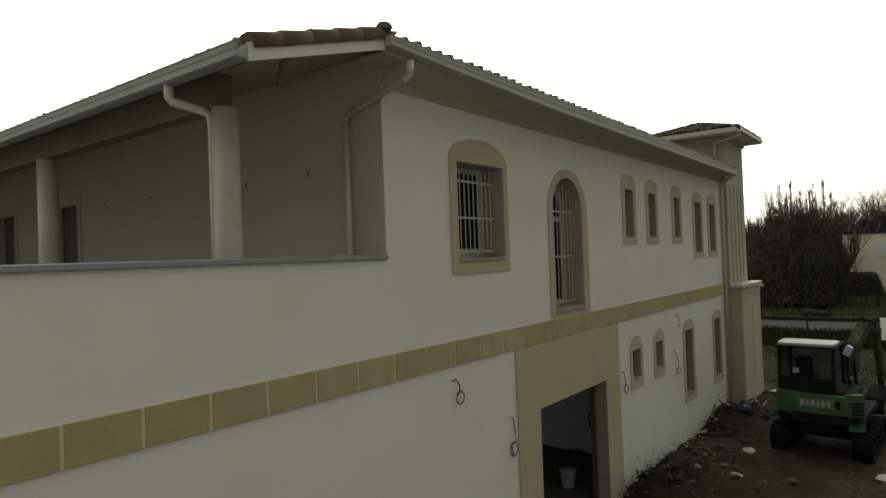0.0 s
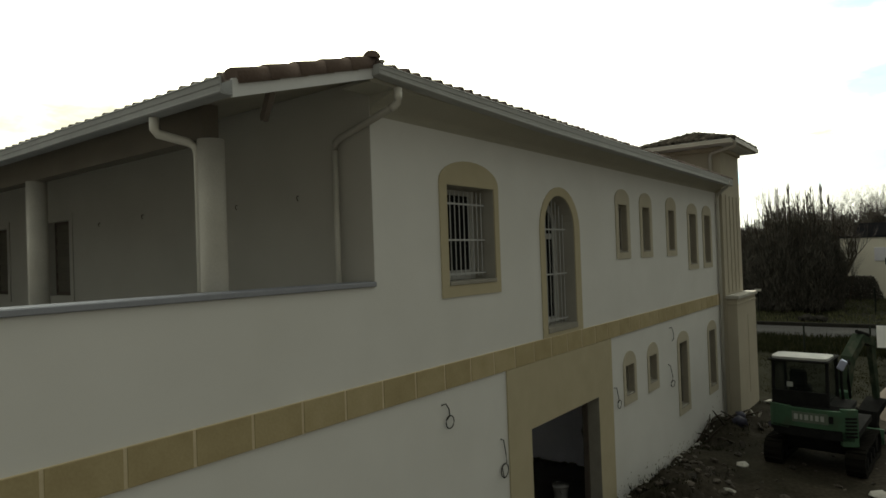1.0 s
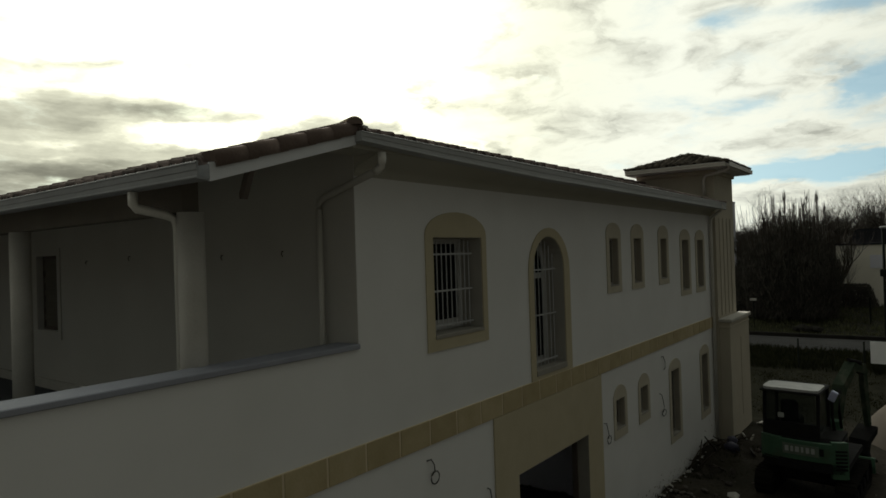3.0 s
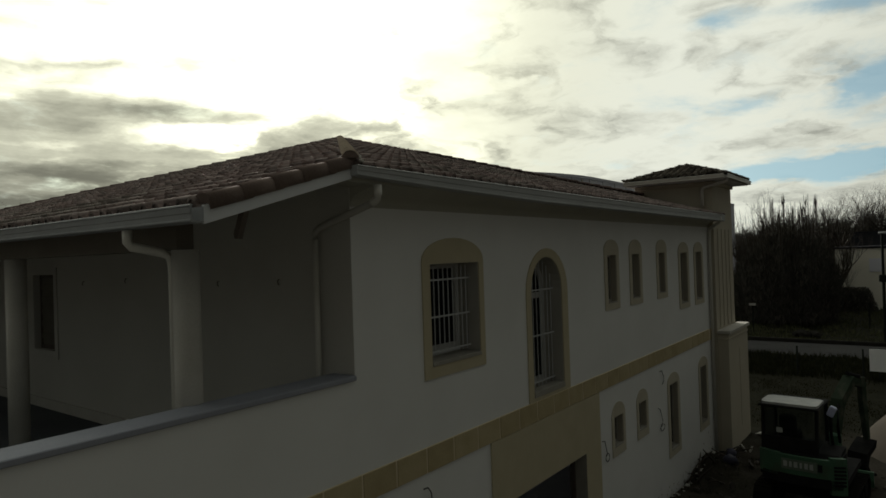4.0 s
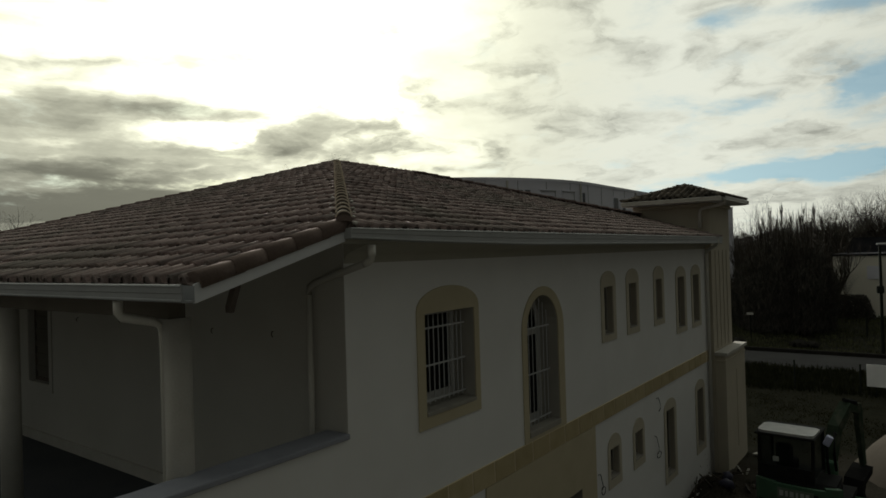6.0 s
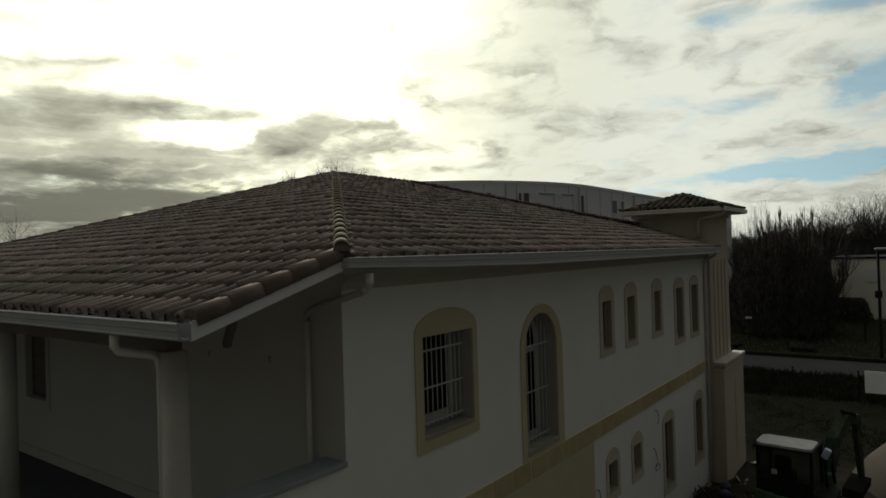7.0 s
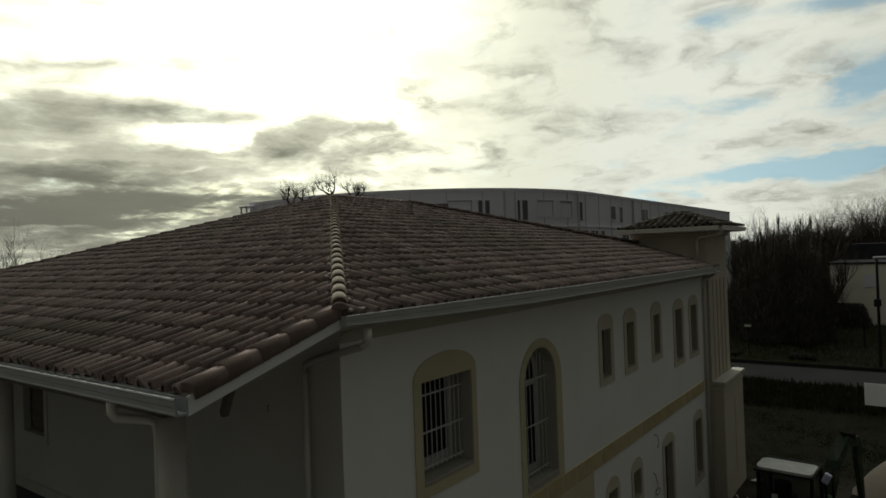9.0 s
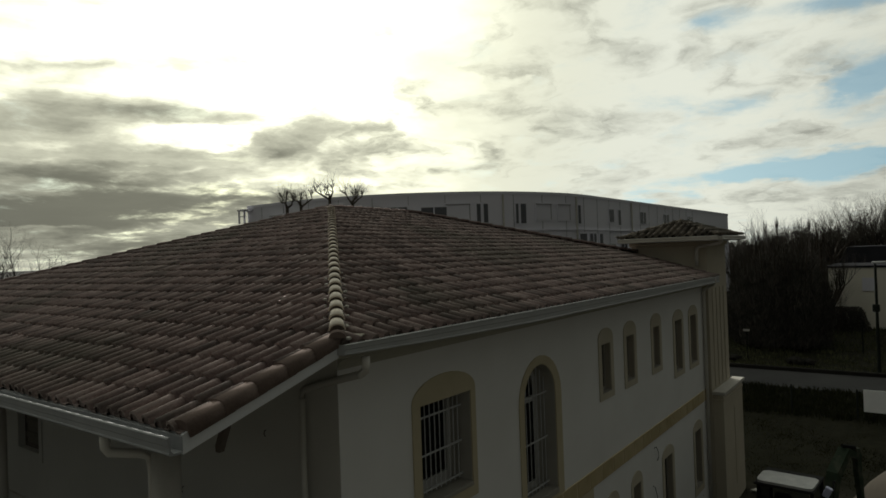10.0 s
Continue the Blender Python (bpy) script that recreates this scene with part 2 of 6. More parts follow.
MOSSTILE = material("mossy_clay_tile", [(0.055, 0.048, 0.039), (0.108, 0.094, 0.076), (0.17, 0.148, 0.12)], 0.8, 5.0, 45, 0.4, 0.3, pieces=0.5, spec=0.15)
VERGETILE = material("verge_tile", [(0.115, 0.084, 0.078), (0.185, 0.138, 0.128)], 1.0, 6, 50, 0.4, 0.25, pieces=0.3, spec=0.08)
VERGECLAY = material("verge_clay", [(0.155, 0.119, 0.104), (0.245, 0.193, 0.172)], 1.0, 5, 50, 0.4, 0.25, pieces=0.3, spec=0.03)
# cream tile, made paler and glossier to carry the sun on the near hip
LITHIPTILE = material("hip_tile", [(0.64, 0.56, 0.45), (0.80, 0.72, 0.60)], 0.28, 5, 50, 0.4, 0.12, pieces=0.35, spec=0.85)
# the gutter PVC again, darkened for the less lit west eave
SHADEPVC = material("shade_grey_pvc", [(0.27, 0.28, 0.29), (0.34, 0.35, 0.36)], 0.65, 3, 30, 0.3, 0.05)
PVC = material("grey_white_pvc", [(0.36, 0.37, 0.375), (0.43, 0.44, 0.445)], 0.6, 3, 30, 0.3, 0.05)
PVCPIPE = material("sand_pvc_pipe", [(0.54, 0.525, 0.475), (0.62, 0.60, 0.55)], 0.4, 3, 30, 0.3, 0.05)
FASCIA = material("white_fascia", [(0.66, 0.675, 0.70), (0.74, 0.755, 0.78)], 0.5, 3, 40, 0.3, 0.05)
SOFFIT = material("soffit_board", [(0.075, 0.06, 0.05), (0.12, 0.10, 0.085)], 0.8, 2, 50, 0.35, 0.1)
BARWHITE = material("white_painted_steel", [(0.44, 0.45, 0.46), (0.54, 0.55, 0.56)], 0.4, 8, 50, 0.3, 0.05)
FRAMEWHITE = material("white_window_frame", [(0.44, 0.44, 0.43), (0.52, 0.52, 0.51)], 0.5, 5, 50, 0.3, 0.03)
SILLMAT = material("grey_sill_concrete", [(0.26, 0.25, 0.22), (0.36, 0.34, 0.30)], 0.85, 5, 60, 0.4, 0.2)
GLASS = glass_material("dark_window_glass")
CABLE = material("black_cable", [(0.015, 0.015, 0.015), (0.03, 0.03, 0.03)], 0.5, 10, 80)
MEMBRANE = material("dark_terrace_membrane", [(0.030, 0.035, 0.045), (0.06, 0.065, 0.075)], 0.7, 1.5, 40, 0.4, 0.2)
EARTH = material("wet_earth", [(0.016, 0.0135, 0.010), (0.035, 0.030, 0.0235), (0.074, 0.064, 0.050)], 1.0, 0.9, 14, 0.45, 0.7, spec=0.08, stain=(0.3, (0.020, 0.021, 0.012), 0.6))


def grown_over(mat, x0, x1, low, high):
    """Grass takes over from bare earth along x, with a ragged edge."""
    nt = mat.node_tree
    bsdf = nt.nodes["Principled BSDF"]
    bare = bsdf.inputs["Base Color"].links[0].from_socket
    geo = nt.nodes.new("ShaderNodeNewGeometry")
    sep = nt.nodes.new("ShaderNodeSeparateXYZ")
    nt.links.new(geo.outputs["Position"], sep.inputs[0])
    patch, blades = nt.nodes.new("ShaderNodeTexNoise"), nt.nodes.new("ShaderNodeTexNoise")
    for tex, scale in ((patch, 0.45), (blades, 3.5)):
        tex.inputs["Scale"].default_value, tex.inputs["Detail"].default_value = scale, 6.0
        nt.links.new(geo.outputs["Position"], tex.inputs["Vector"])
    edge = nt.nodes.new("ShaderNodeMath")
    edge.operation = "MULTIPLY_ADD"
    edge.inputs[1].default_value = 9.0
    nt.links.new(patch.outputs["Fac"], edge.inputs[0])
    nt.links.new(sep.outputs[0], edge.inputs[2])
    cover = nt.nodes.new("ShaderNodeMapRange")
    cover.inputs[1].default_value, cover.inputs[2].default_value = x0 + 4.5, x1 + 4.5
    nt.links.new(edge.outputs[0], cover.inputs[0])
    green = nt.nodes.new("ShaderNodeMix")
    green.data_type = "RGBA"
    green.inputs[6].default_value, green.inputs[7].default_value = (*low, 1), (*high, 1)
    spread = nt.nodes.new("ShaderNodeMapRange")
    spread.inputs[1].default_value, spread.inputs[2].default_value = 0.35, 0.68
    nt.links.new(blades.outputs["Fac"], spread.inputs[0])
    nt.links.new(spread.outputs[0], green.inputs[0])
    mixer = nt.nodes.new("ShaderNodeMix")
    mixer.data_type = "RGBA"
    nt.links.new(cover.outputs[0], mixer.inputs[0])
    nt.links.new(bare, mixer.inputs[6])
    nt.links.new(green.outputs[2], mixer.inputs[7])
    nt.links.new(mixer.outputs[2], bsdf.inputs["Base Color"])


grown_over(EARTH, 13.5, 17.0, (0.009, 0.009, 0.005), (0.017, 0.017, 0.009))


def bounce_ground(mat, x0, x1):
    """Pale unseen ground west of x0, added to bounce light, broken into mud towards x1."""
    nt = mat.node_tree
    bsdf = nt.nodes["Principled BSDF"]
    under = bsdf.inputs["Base Color"].links[0].from_socket
    geo, sep = nt.nodes.new("ShaderNodeNewGeometry"), nt.nodes.new("ShaderNodeSeparateXYZ")
    nt.links.new(geo.outputs["Position"], sep.inputs[0])
    patch, grit = nt.nodes.new("ShaderNodeTexNoise"), nt.nodes.new("ShaderNodeTexNoise")
    for tex, scale in ((patch, 1.1), (grit, 22.0)):
        tex.inputs["Scale"].default_value, tex.inputs["Detail"].default_value = scale, 6.0
        nt.links.new(geo.outputs["Position"], tex.inputs["Vector"])
    edge = nt.nodes.new("ShaderNodeMath")
    edge.operation = "MULTIPLY_ADD"
    edge.inputs[1].default_value = 4.0
    nt.links.new(patch.outputs["Fac"], edge.inputs[0])
    nt.links.new(sep.outputs[0], edge.inputs[2])
    cover = nt.nodes.new("ShaderNodeMapRange")
    cover.inputs[1].default_value, cover.inputs[2].default_value = x1 + 2.0, x0 + 2.0
    nt.links.new(edge.outputs[0], cover.inputs[0])
    stone = nt.nodes.new("ShaderNodeMix")
    stone.data_type = "RGBA"
    stone.inputs[6].default_value, stone.inputs[7].default_value = (0.085, 0.078, 0.067, 1), (0.16, 0.15, 0.13, 1)
    nt.links.new(grit.outputs["Fac"], stone.inputs[0])
    mixer = nt.nodes.new("ShaderNodeMix")
    mixer.data_type = "RGBA"
    nt.links.new(cover.outputs[0], mixer.inputs[0])
    nt.links.new(under, mixer.inputs[6])
    nt.links.new(stone.outputs[2], mixer.inputs[7])
    nt.links.new(mixer.outputs[2], bsdf.inputs["Base Color"])


bounce_ground(EARTH, 1.5, 4.5)
ROADMAT = material("asphalt", [(0.031, 0.031, 0.033), (0.048, 0.048, 0.049)], 0.95, 0.6, 60, 0.4, 0.2, spec=0.12)
CEILBROWN = material("brown_ceiling", [(0.33, 0.31, 0.26), (0.40, 0.375, 0.32)], 0.85, 1.5, 60, 0.35, 0.15)
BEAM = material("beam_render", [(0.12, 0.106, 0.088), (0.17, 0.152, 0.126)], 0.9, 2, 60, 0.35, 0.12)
# lining darker than the plaster, with the eave shade in its colour
SHADELINING = material("shaded_eave_lining", [(0.40, 0.39, 0.335), (0.48, 0.465, 0.405)], 0.9, 1.5, 60, 0.35, 0.12)
INTERIOR = material("bare_interior_wall", [(0.66, 0.68, 0.74), (0.75, 0.77, 0.82)], 0.9, 2, 40)
GARAGEFLOOR = material("dusty_garage_floor", [(0.055, 0.05, 0.046), (0.10, 0.092, 0.085)], 0.9, 2, 40)
SLAB = material("concrete_slab", [(0.34, 0.33, 0.31), (0.44, 0.43, 0.41)], 0.9, 2, 40)


# ---- helpers of mesh code ----
def part(name, bm, mat, parent=None, label="", smooth=False):
    data = bpy.data.meshes.new(name)
    bmesh.ops.recalc_face_normals(bm, faces=bm.faces)
    for f in bm.faces:
        f.smooth = smooth
    bm.to_mesh(data)
    bm.free()
    return linked(name, data, mat, parent, label)


def linked(name, data, mat, parent=None, label=""):
    if mat and not data.materials:
        data.materials.append(mat)
    ob = new(name, data)
    if parent:
        ob.parent = parent
        ob.matrix_parent_inverse = world_of(parent).inverted()
    if label:
        ob["label"] = label
    return ob


def world_of(ob):
    if ob.parent:
        return world_of(ob.parent) @ ob.matrix_parent_inverse @ ob.matrix_basis
    return ob.matrix_basis.copy()


def thing(name, at, label, category, group="", kind=""):
    ob = new(name)
    ob.empty_display_size = 0.2
    ob.matrix_basis = Matrix.Translation(at)
    return tagged(ob, label, category, group, kind)


def box(bm, x0, x1, y0, y1, z0, z1, m=None, bevel=0.0):
    vs = [bm.verts.new((x, y, z)) for x in (x0, x1) for y in (y0, y1) for z in (z0, z1)]
    faces = [bm.faces.new([vs[i] for i in q]) for q in ((0, 1, 3, 2), (4, 6, 7, 5), (0, 4, 5, 1), (2, 3, 7, 6), (0, 2, 6, 4), (1, 5, 7, 3))]
    if bevel:
        edges = list({e for f in faces for e in f.edges})
        out = bmesh.ops.bevel(bm, geom=edges, offset=bevel, segments=1, affect="EDGES", profile=0.5)
        vs = list({v for v in vs if v.is_valid} | set(out["verts"]))
    if m is not None:
        bmesh.ops.transform(bm, matrix=m, verts=vs)
    return bm


def boxed(*a, **k):
    return box(bmesh.new(), *a, **k)


def tube(bm, pts, r, sides=10, closed_ends=True):
    """A round tube along a line of points."""
    pts = [Vector(p) for p in pts]
    rings = []
    for i, p in enumerate(pts):
        d = (pts[min(i + 1, len(pts) - 1)] - pts[max(i - 1, 0)]).normalized()
        side = d.cross(Vector((0, 0, 1)) if abs(d.z) < 0.95 else Vector((1, 0, 0))).normalized()
        upv = side.cross(d).normalized()
        rr = r[i] if isinstance(r, (list, tuple)) else r
        rings.append([bm.verts.new(p + rr * (math.cos(2 * math.pi * k / sides) * side + math.sin(2 * math.pi * k / sides) * upv)) for k in range(sides)])
    for a, b in zip(rings, rings[1:]):
        for k in range(sides):
            bm.faces.new((a[k], a[(k + 1) % sides], b[(k + 1) % sides], b[k]))
    if closed_ends:
        bm.faces.new(rings[0][::-1])
        bm.faces.new(rings[-1])
    return bm


def sheet(loops, to3, depth):
    """A flat plate with holes: loops of (u, v), the outline first; to3(u, v, w) gives the place; depth is its thickness along w."""
    bm = bmesh.new()
    edges = []
    for loop in loops:
        vs = [bm.verts.new((u, v, 0)) for u, v in loop]
        edges += [bm.edges.new((vs[i], vs[(i + 1) % len(vs)])) for i in range(len(vs))]
    bmesh.ops.triangle_fill(bm, use_beauty=True, use_dissolve=False, edges=edges, normal=(0, 0, 1))
    front = list(bm.faces)
    out = bmesh.ops.extrude_face_region(bm, geom=front)
    for v in out["geom"]:
        if isinstance(v, bmesh.types.BMVert):
            v.co.z = depth
    for v in bm.verts:
        v.co = Vector(to3(*v.co))
    return bm


def rect(u0, u1, v0, v1):
    return [(u0, v0), (u1, v0), (u1, v1), (u0, v1)]


def arch(u0, u1, v0, spring, top, n=14):
    """An opening with a round or flattened arch."""
    mid, half, rise = (u0 + u1) / 2, (u1 - u0) / 2, top - spring
    return [(u0, v0), (u1, v0)] + [(mid + half * math.cos(math.pi * k / n), spring + rise * math.sin(math.pi * k / n)) for k in range(n + 1)]


def on_wall(y0):
    return lambda u, v, w: (u, y0 + w, v)


# ---- the plan ----
GROUND = 0.28
BAND0, BAND1 = 3.33, 3.625
CAP = 4.66
TERRACE = 3.45
EAVE_X, EAVE_Y, EAVE_Z = -0.39, -0.42, 6.77      # where the hip springs
LOW_X = -1.93                                     # the lower eave over the loggia
APEX, RIDGE_X = Vector((6.2, 6.5, 8.74)), 8.9
EAST_X, NORTH_Y = 15.8, 13.42
ROOF_END = 13.66                                  # where the south eave meets the tower
ML = (APEX.z - EAVE_Z) / (APEX.x - EAVE_X)
MF = (APEX.z - EAVE_Z) / (APEX.y - EAVE_Y)
LOW_Z = EAVE_Z - ML * (EAVE_X - LOW_X)

house = thing("house", (6.0, 6.0, GROUND), "two-storey cream rendered house with ochre trim and clay roof", "house")

# openings of the south wall: x0, x1, z0, z1, spring of an arched opening or None
OPEN = {
    "square": (1.28, 2.325, 4.54, 5.765), "tall": (3.715, 4.725, 3.68, 5.79), "garage": (3.10, 5.44, GROUND - 0.02, 2.405),
    "s1": (6.64, 7.06, 4.86, 5.765), "s2": (7.90, 8.32, 4.86, 5.765), "s3": (9.53, 9.95, 4.86, 5.765),
    "s4": (11.12, 11.66, 4.50, 5.74), "s5": (12.42, 12.96, 4.50, 5.74),
    "l1": (6.71, 7.14, 2.16, 2.725), "l2": (8.00, 8.43, 2.16, 2.725), "l3": (9.98, 10.55, 1.24, 2.735), "l4": (12.48, 13.04, 1.27, 2.735)}


def opening(key):
    x0, x1, z0, z1 = OPEN[key]
    return arch(x0, x1, z0, z1 - (x1 - x0) / 2, z1) if key == "tall" else rect(x0, x1, z0, z1)


WEST_X = -4.4                                     # the terrace's far end
garage_cut = OPEN["garage"]
outline = [(WEST_X, 0.0), (garage_cut[0], 0.0), (garage_cut[0], garage_cut[3]), (garage_cut[1], garage_cut[3]), (garage_cut[1], 0.0), (13.72, 0.0), (13.72, 6.80), (0.0, 6.80), (0.0, 4.605), (WEST_X, 4.605)]
part("wall_south", sheet([outline] + [opening(k) for k in OPEN if k != "garage"], on_wall(0.0), 0.28), PLASTER, house, "cream rendered wall with a stone band")
XWIN = [(7.12, 7.95, 4.45, 5.75), (9.9, 10.7, 4.45, 5.75)]
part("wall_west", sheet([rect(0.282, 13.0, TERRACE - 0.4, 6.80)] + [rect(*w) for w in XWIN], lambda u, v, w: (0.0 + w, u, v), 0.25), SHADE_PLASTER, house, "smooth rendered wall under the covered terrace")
part("wall_west_lower", boxed(WEST_X, WEST_X + 0.25, 0.282, 13.0, 0.0, 4.605), PLASTER, house)
# unseen back opening added to let daylight into the garage
part("wall_north", sheet([rect(WEST_X, 15.4, 0.0, 6.6), rect(2.0, 5.6, 1.0, 2.5)], on_wall(13.0), 0.25), PLASTER, house)
part("wall_east", boxed(15.15, 15.4, 0.3, 13.0, 0.0, 6.6), PLASTER, house)
part("terrace_floor", boxed(WEST_X + 0.25, 0.0, 0.285, 13.0, TERRACE - 0.2, TERRACE), MEMBRANE, house, "dark waterproofed terrace floor")
part("skirting", boxed(-0.05, -0.002, 0.3, 12.9, TERRACE, TERRACE + 0.16), CONCRETE, house, "pale skirting upstand along the terrace wall")
part("upper_floor", boxed(0.25, 15.15, 0.285, 13.0, 3.1, 3.4), SLAB, house)
part("coping", boxed(WEST_X - 0.03, -0.004, -0.035, 0.31, 4.608, CAP, bevel=0.008), CAPSTONE, house, "blue-grey stone coping on the terrace parapet")

# garage interior
part("garage_floor", boxed(0.6, 8.0, 0.28, 13.0, GROUND - 0.2, GROUND + 0.02), GARAGEFLOOR, house, "dark dusty floor of the garage")
part("garage_wall", boxed(7.8, 8.0, 0.28, 13.0, GROUND, 3.1), INTERIOR, house)
part("garage_wall", boxed(0.6, 0.8, 0.28, 13.0, GROUND, 3.1), INTERIOR, house)

# ochre panel round the garage door
gx0, gx1, gz0, gz1 = OPEN["garage"]
panel = [(2.49, 0.1), (gx0, 0.1), (gx0, gz1), (gx1, gz1), (gx1, 0.1), (6.05, 0.1), (6.05, BAND0 - 0.002), (2.49, BAND0 - 0.002)]
part("garage_surround", sheet([panel], on_wall(-0.022), 0.02), YELLOW, house, "smooth ochre rendered surround of the garage opening")

# jambs and lintel lined in a grey darker than the wall
for a, b in ((gx0, gx0 + 0.006), (gx1 - 0.006, gx1)):
    part("garage_jamb", boxed(a, b, -0.018, 0.29, GROUND - 0.02, gz1 - 0.008), SILLMAT, house, "grey lining on the jamb of the garage opening")
# dark strips added over the inner part of each jamb
for a, b in ((gx0 + 0.007, gx0 + 0.04), (gx1 - 0.04, gx1 - 0.007)):
    part("shutter_guide", boxed(a, b, 0.19, 0.285, GROUND + 0.021, gz1 - 0.012, bevel=0.004), SOFFIT, house, "dark upright strip covering the inner garage jamb")
part("garage_lintel", boxed(gx0, gx1, -0.018, 0.29, gz1 - 0.007, gz1 - 0.001), SILLMAT, house)

# stone band
band = part("stone_band", boxed(WEST_X, 13.70, -0.017, -0.002, BAND0, BAND1), MORTAR, house, "band of ochre stone slabs at first-floor level")


# windows
def bars(x0, x1, z0, z1, y, count, rails, owner, arch_top=False):
    for k in range(count):
        x = x0 + (x1 - x0) * (k + 0.5) / count
        top = z1
        if arch_top:
            half, mid = (x1 - x0) / 2 + 0.01, (x0 + x1) / 2
            top = z1 - half + math.sqrt(max(0.0, half * half - (x - mid) ** 2))
        part("bar", tube(bmesh.new(), [(x, y, z0), (x, y, top - 0.01)], 0.008, 6), BARWHITE, owner)
    for z in rails:
        part("rail", boxed(x0 - 0.03, x1 + 0.03, y - 0.006, y + 0.006, z - 0.011, z + 0.011), BARWHITE, owner)


def window(key, surround, grille=0, rails=(), transom=None):
    x0, x1, z0, z1 = OPEN[key]
    sx0, sx1, sz0, spring, top = surround
    plate = sheet([arch(sx0, sx1, sz0, spring, top), opening(key)], on_wall(-0.018), 0.016)
    owner = part("window", plate, YELLOW if grille else PALEYELLOW, house, "arched ochre surround of a recessed window" if grille else "arched pale ochre surround of a narrow window")
    y = 0.32 if grille else 0.10
    inner = arch(x0 + 0.10, x1 - 0.10, z0 + 0.18, z1 - (x1 - x0) / 2, z1 - 0.10) if key == "tall" else rect(x0 + 0.10, x1 - 0.10, z0 + 0.17, z1 - 0.07) if grille else rect(x0 + 0.035, x1 - 0.035, z0 + 0.06, z1 - 0.035)
    if grille:
        lining = arch(x0 + 0.005, x1 - 0.005, z0 + 0.005, z1 - (x1 - x0) / 2, z1 - 0.005) if key == "tall" else rect(x0 + 0.005, x1 - 0.005, z0 + 0.005, z1 - 0.005)
        # lining with the shade of the deep recess in its colour
        part("reveal", sheet([opening(key), lining], on_wall(-0.001), y), SHADEGREY, owner)
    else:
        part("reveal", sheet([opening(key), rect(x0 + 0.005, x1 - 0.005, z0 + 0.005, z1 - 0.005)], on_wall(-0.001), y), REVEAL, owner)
    part("window_frame", sheet([opening(key), inner], on_wall(y), 0.06), FRAMEWHITE if grille else SILLMAT, owner, "white window frame" if grille else "grey window frame")
    part("pane", sheet([inner], on_wall(y + 0.03), 0.008), GLASS, owner, "dark window glass")
    if transom:
        part("transom", boxed(x0 + 0.102, x1 - 0.102, y + 0.004, y + 0.058, transom - 0.045, transom + 0.045), FRAMEWHITE, owner)
    out = -0.03 if grille else -0.024
    part("window_sill", boxed(x0 + 0.004, x1 - 0.004, out, y - 0.004, z0 + 0.002, z0 + (0.085 if key == "tall" else 0.05 if grille else 0.028), bevel=0.005), SILLMAT, owner, "grey concrete sill")
    if grille:
        bars(x0 + 0.03, x1 - 0.03, z0 + 0.09, z1 - 0.03, 0.15, grille, rails, owner, key == "tall")


window("square", (1.135, 2.435, 4.40, 5.80, 6.08), 10, (4.67, 5.10, 5.56))
window("tall", (3.57, 4.93, BAND1, 5.25, 5.925), 8, (3.84, 4.56, 5.27), 5.17)
for k in ("s1", "s2", "s3"):
    x0, x1 = OPEN[k][:2]
    window(k, (x0 - 0.14, x1 + 0.14, 4.74, 5.86, 6.06))
for k in ("s4", "s5"):
    x0, x1 = OPEN[k][:2]
    window(k, (x0 - 0.15, x1 + 0.15, 4.38, 5.76, 6.0))
for k in ("l1", "l2"):
    x0, x1 = OPEN[k][:2]
    window(k, (x0 - 0.11, x1 + 0.11, 2.0, 2.72, 2.985))
for k in ("l3", "l4"):
    x0, x1 = OPEN[k][:2]
    window(k, (x0 - 0.15, x1 + 0.15, 1.10, 2.74, 2.985))


# ---- roof ----
TW, TE, TL = 0.188, 0.335, 0.42                    # cover width, exposed and full length of a tile


def tile_shape():
    """One clay tile, lower edge at v = 0: a barrel and a pan, with a thick lower lip."""
    prof = [(0.0, -0.006)] + [(0.058 - 0.058 * math.cos(math.pi * k / 6), 0.002 + 0.062 * math.sin(math.pi * k / 6)) for k in range(1, 6)] + [(0.116, -0.006), (0.15, -0.012), (TW + 0.008, -0.006)]
    verts, faces = [], []
    for v, lift in ((0.0, 0.034), (TL, 0.0)):
        verts += [(u * (1.0 if v == 0 else 0.97), v, w + lift) for u, w in prof]
    n = len(prof)
    verts += [(u, 0.0, w + 0.034 - 0.022) for u, w in prof]
    for k in range(n - 1):
        faces += [(k, k + 1, n + k + 1, n + k), (2 * n + k, 2 * n + k + 1, k + 1, k)]
    return verts, faces


TILE_V, TILE_F = tile_shape()
PROFILE = len(TILE_V) // 3
tile_mesh = bpy.data.meshes.new("tile")
tile_mesh.from_pydata(TILE_V, [], TILE_F)
for p in tile_mesh.polygons:
    p.use_smooth = p.index % 2 == 0
tile_mesh.materials.append(TILE)


def slope_frame(origin, along, upward):
    along, upward = Vector(along).normalized(), Vector(upward).normalized()
    m = Matrix((along, upward, along.cross(upward))).transposed().to_4x4()
    return Matrix.Translation(origin) @ m


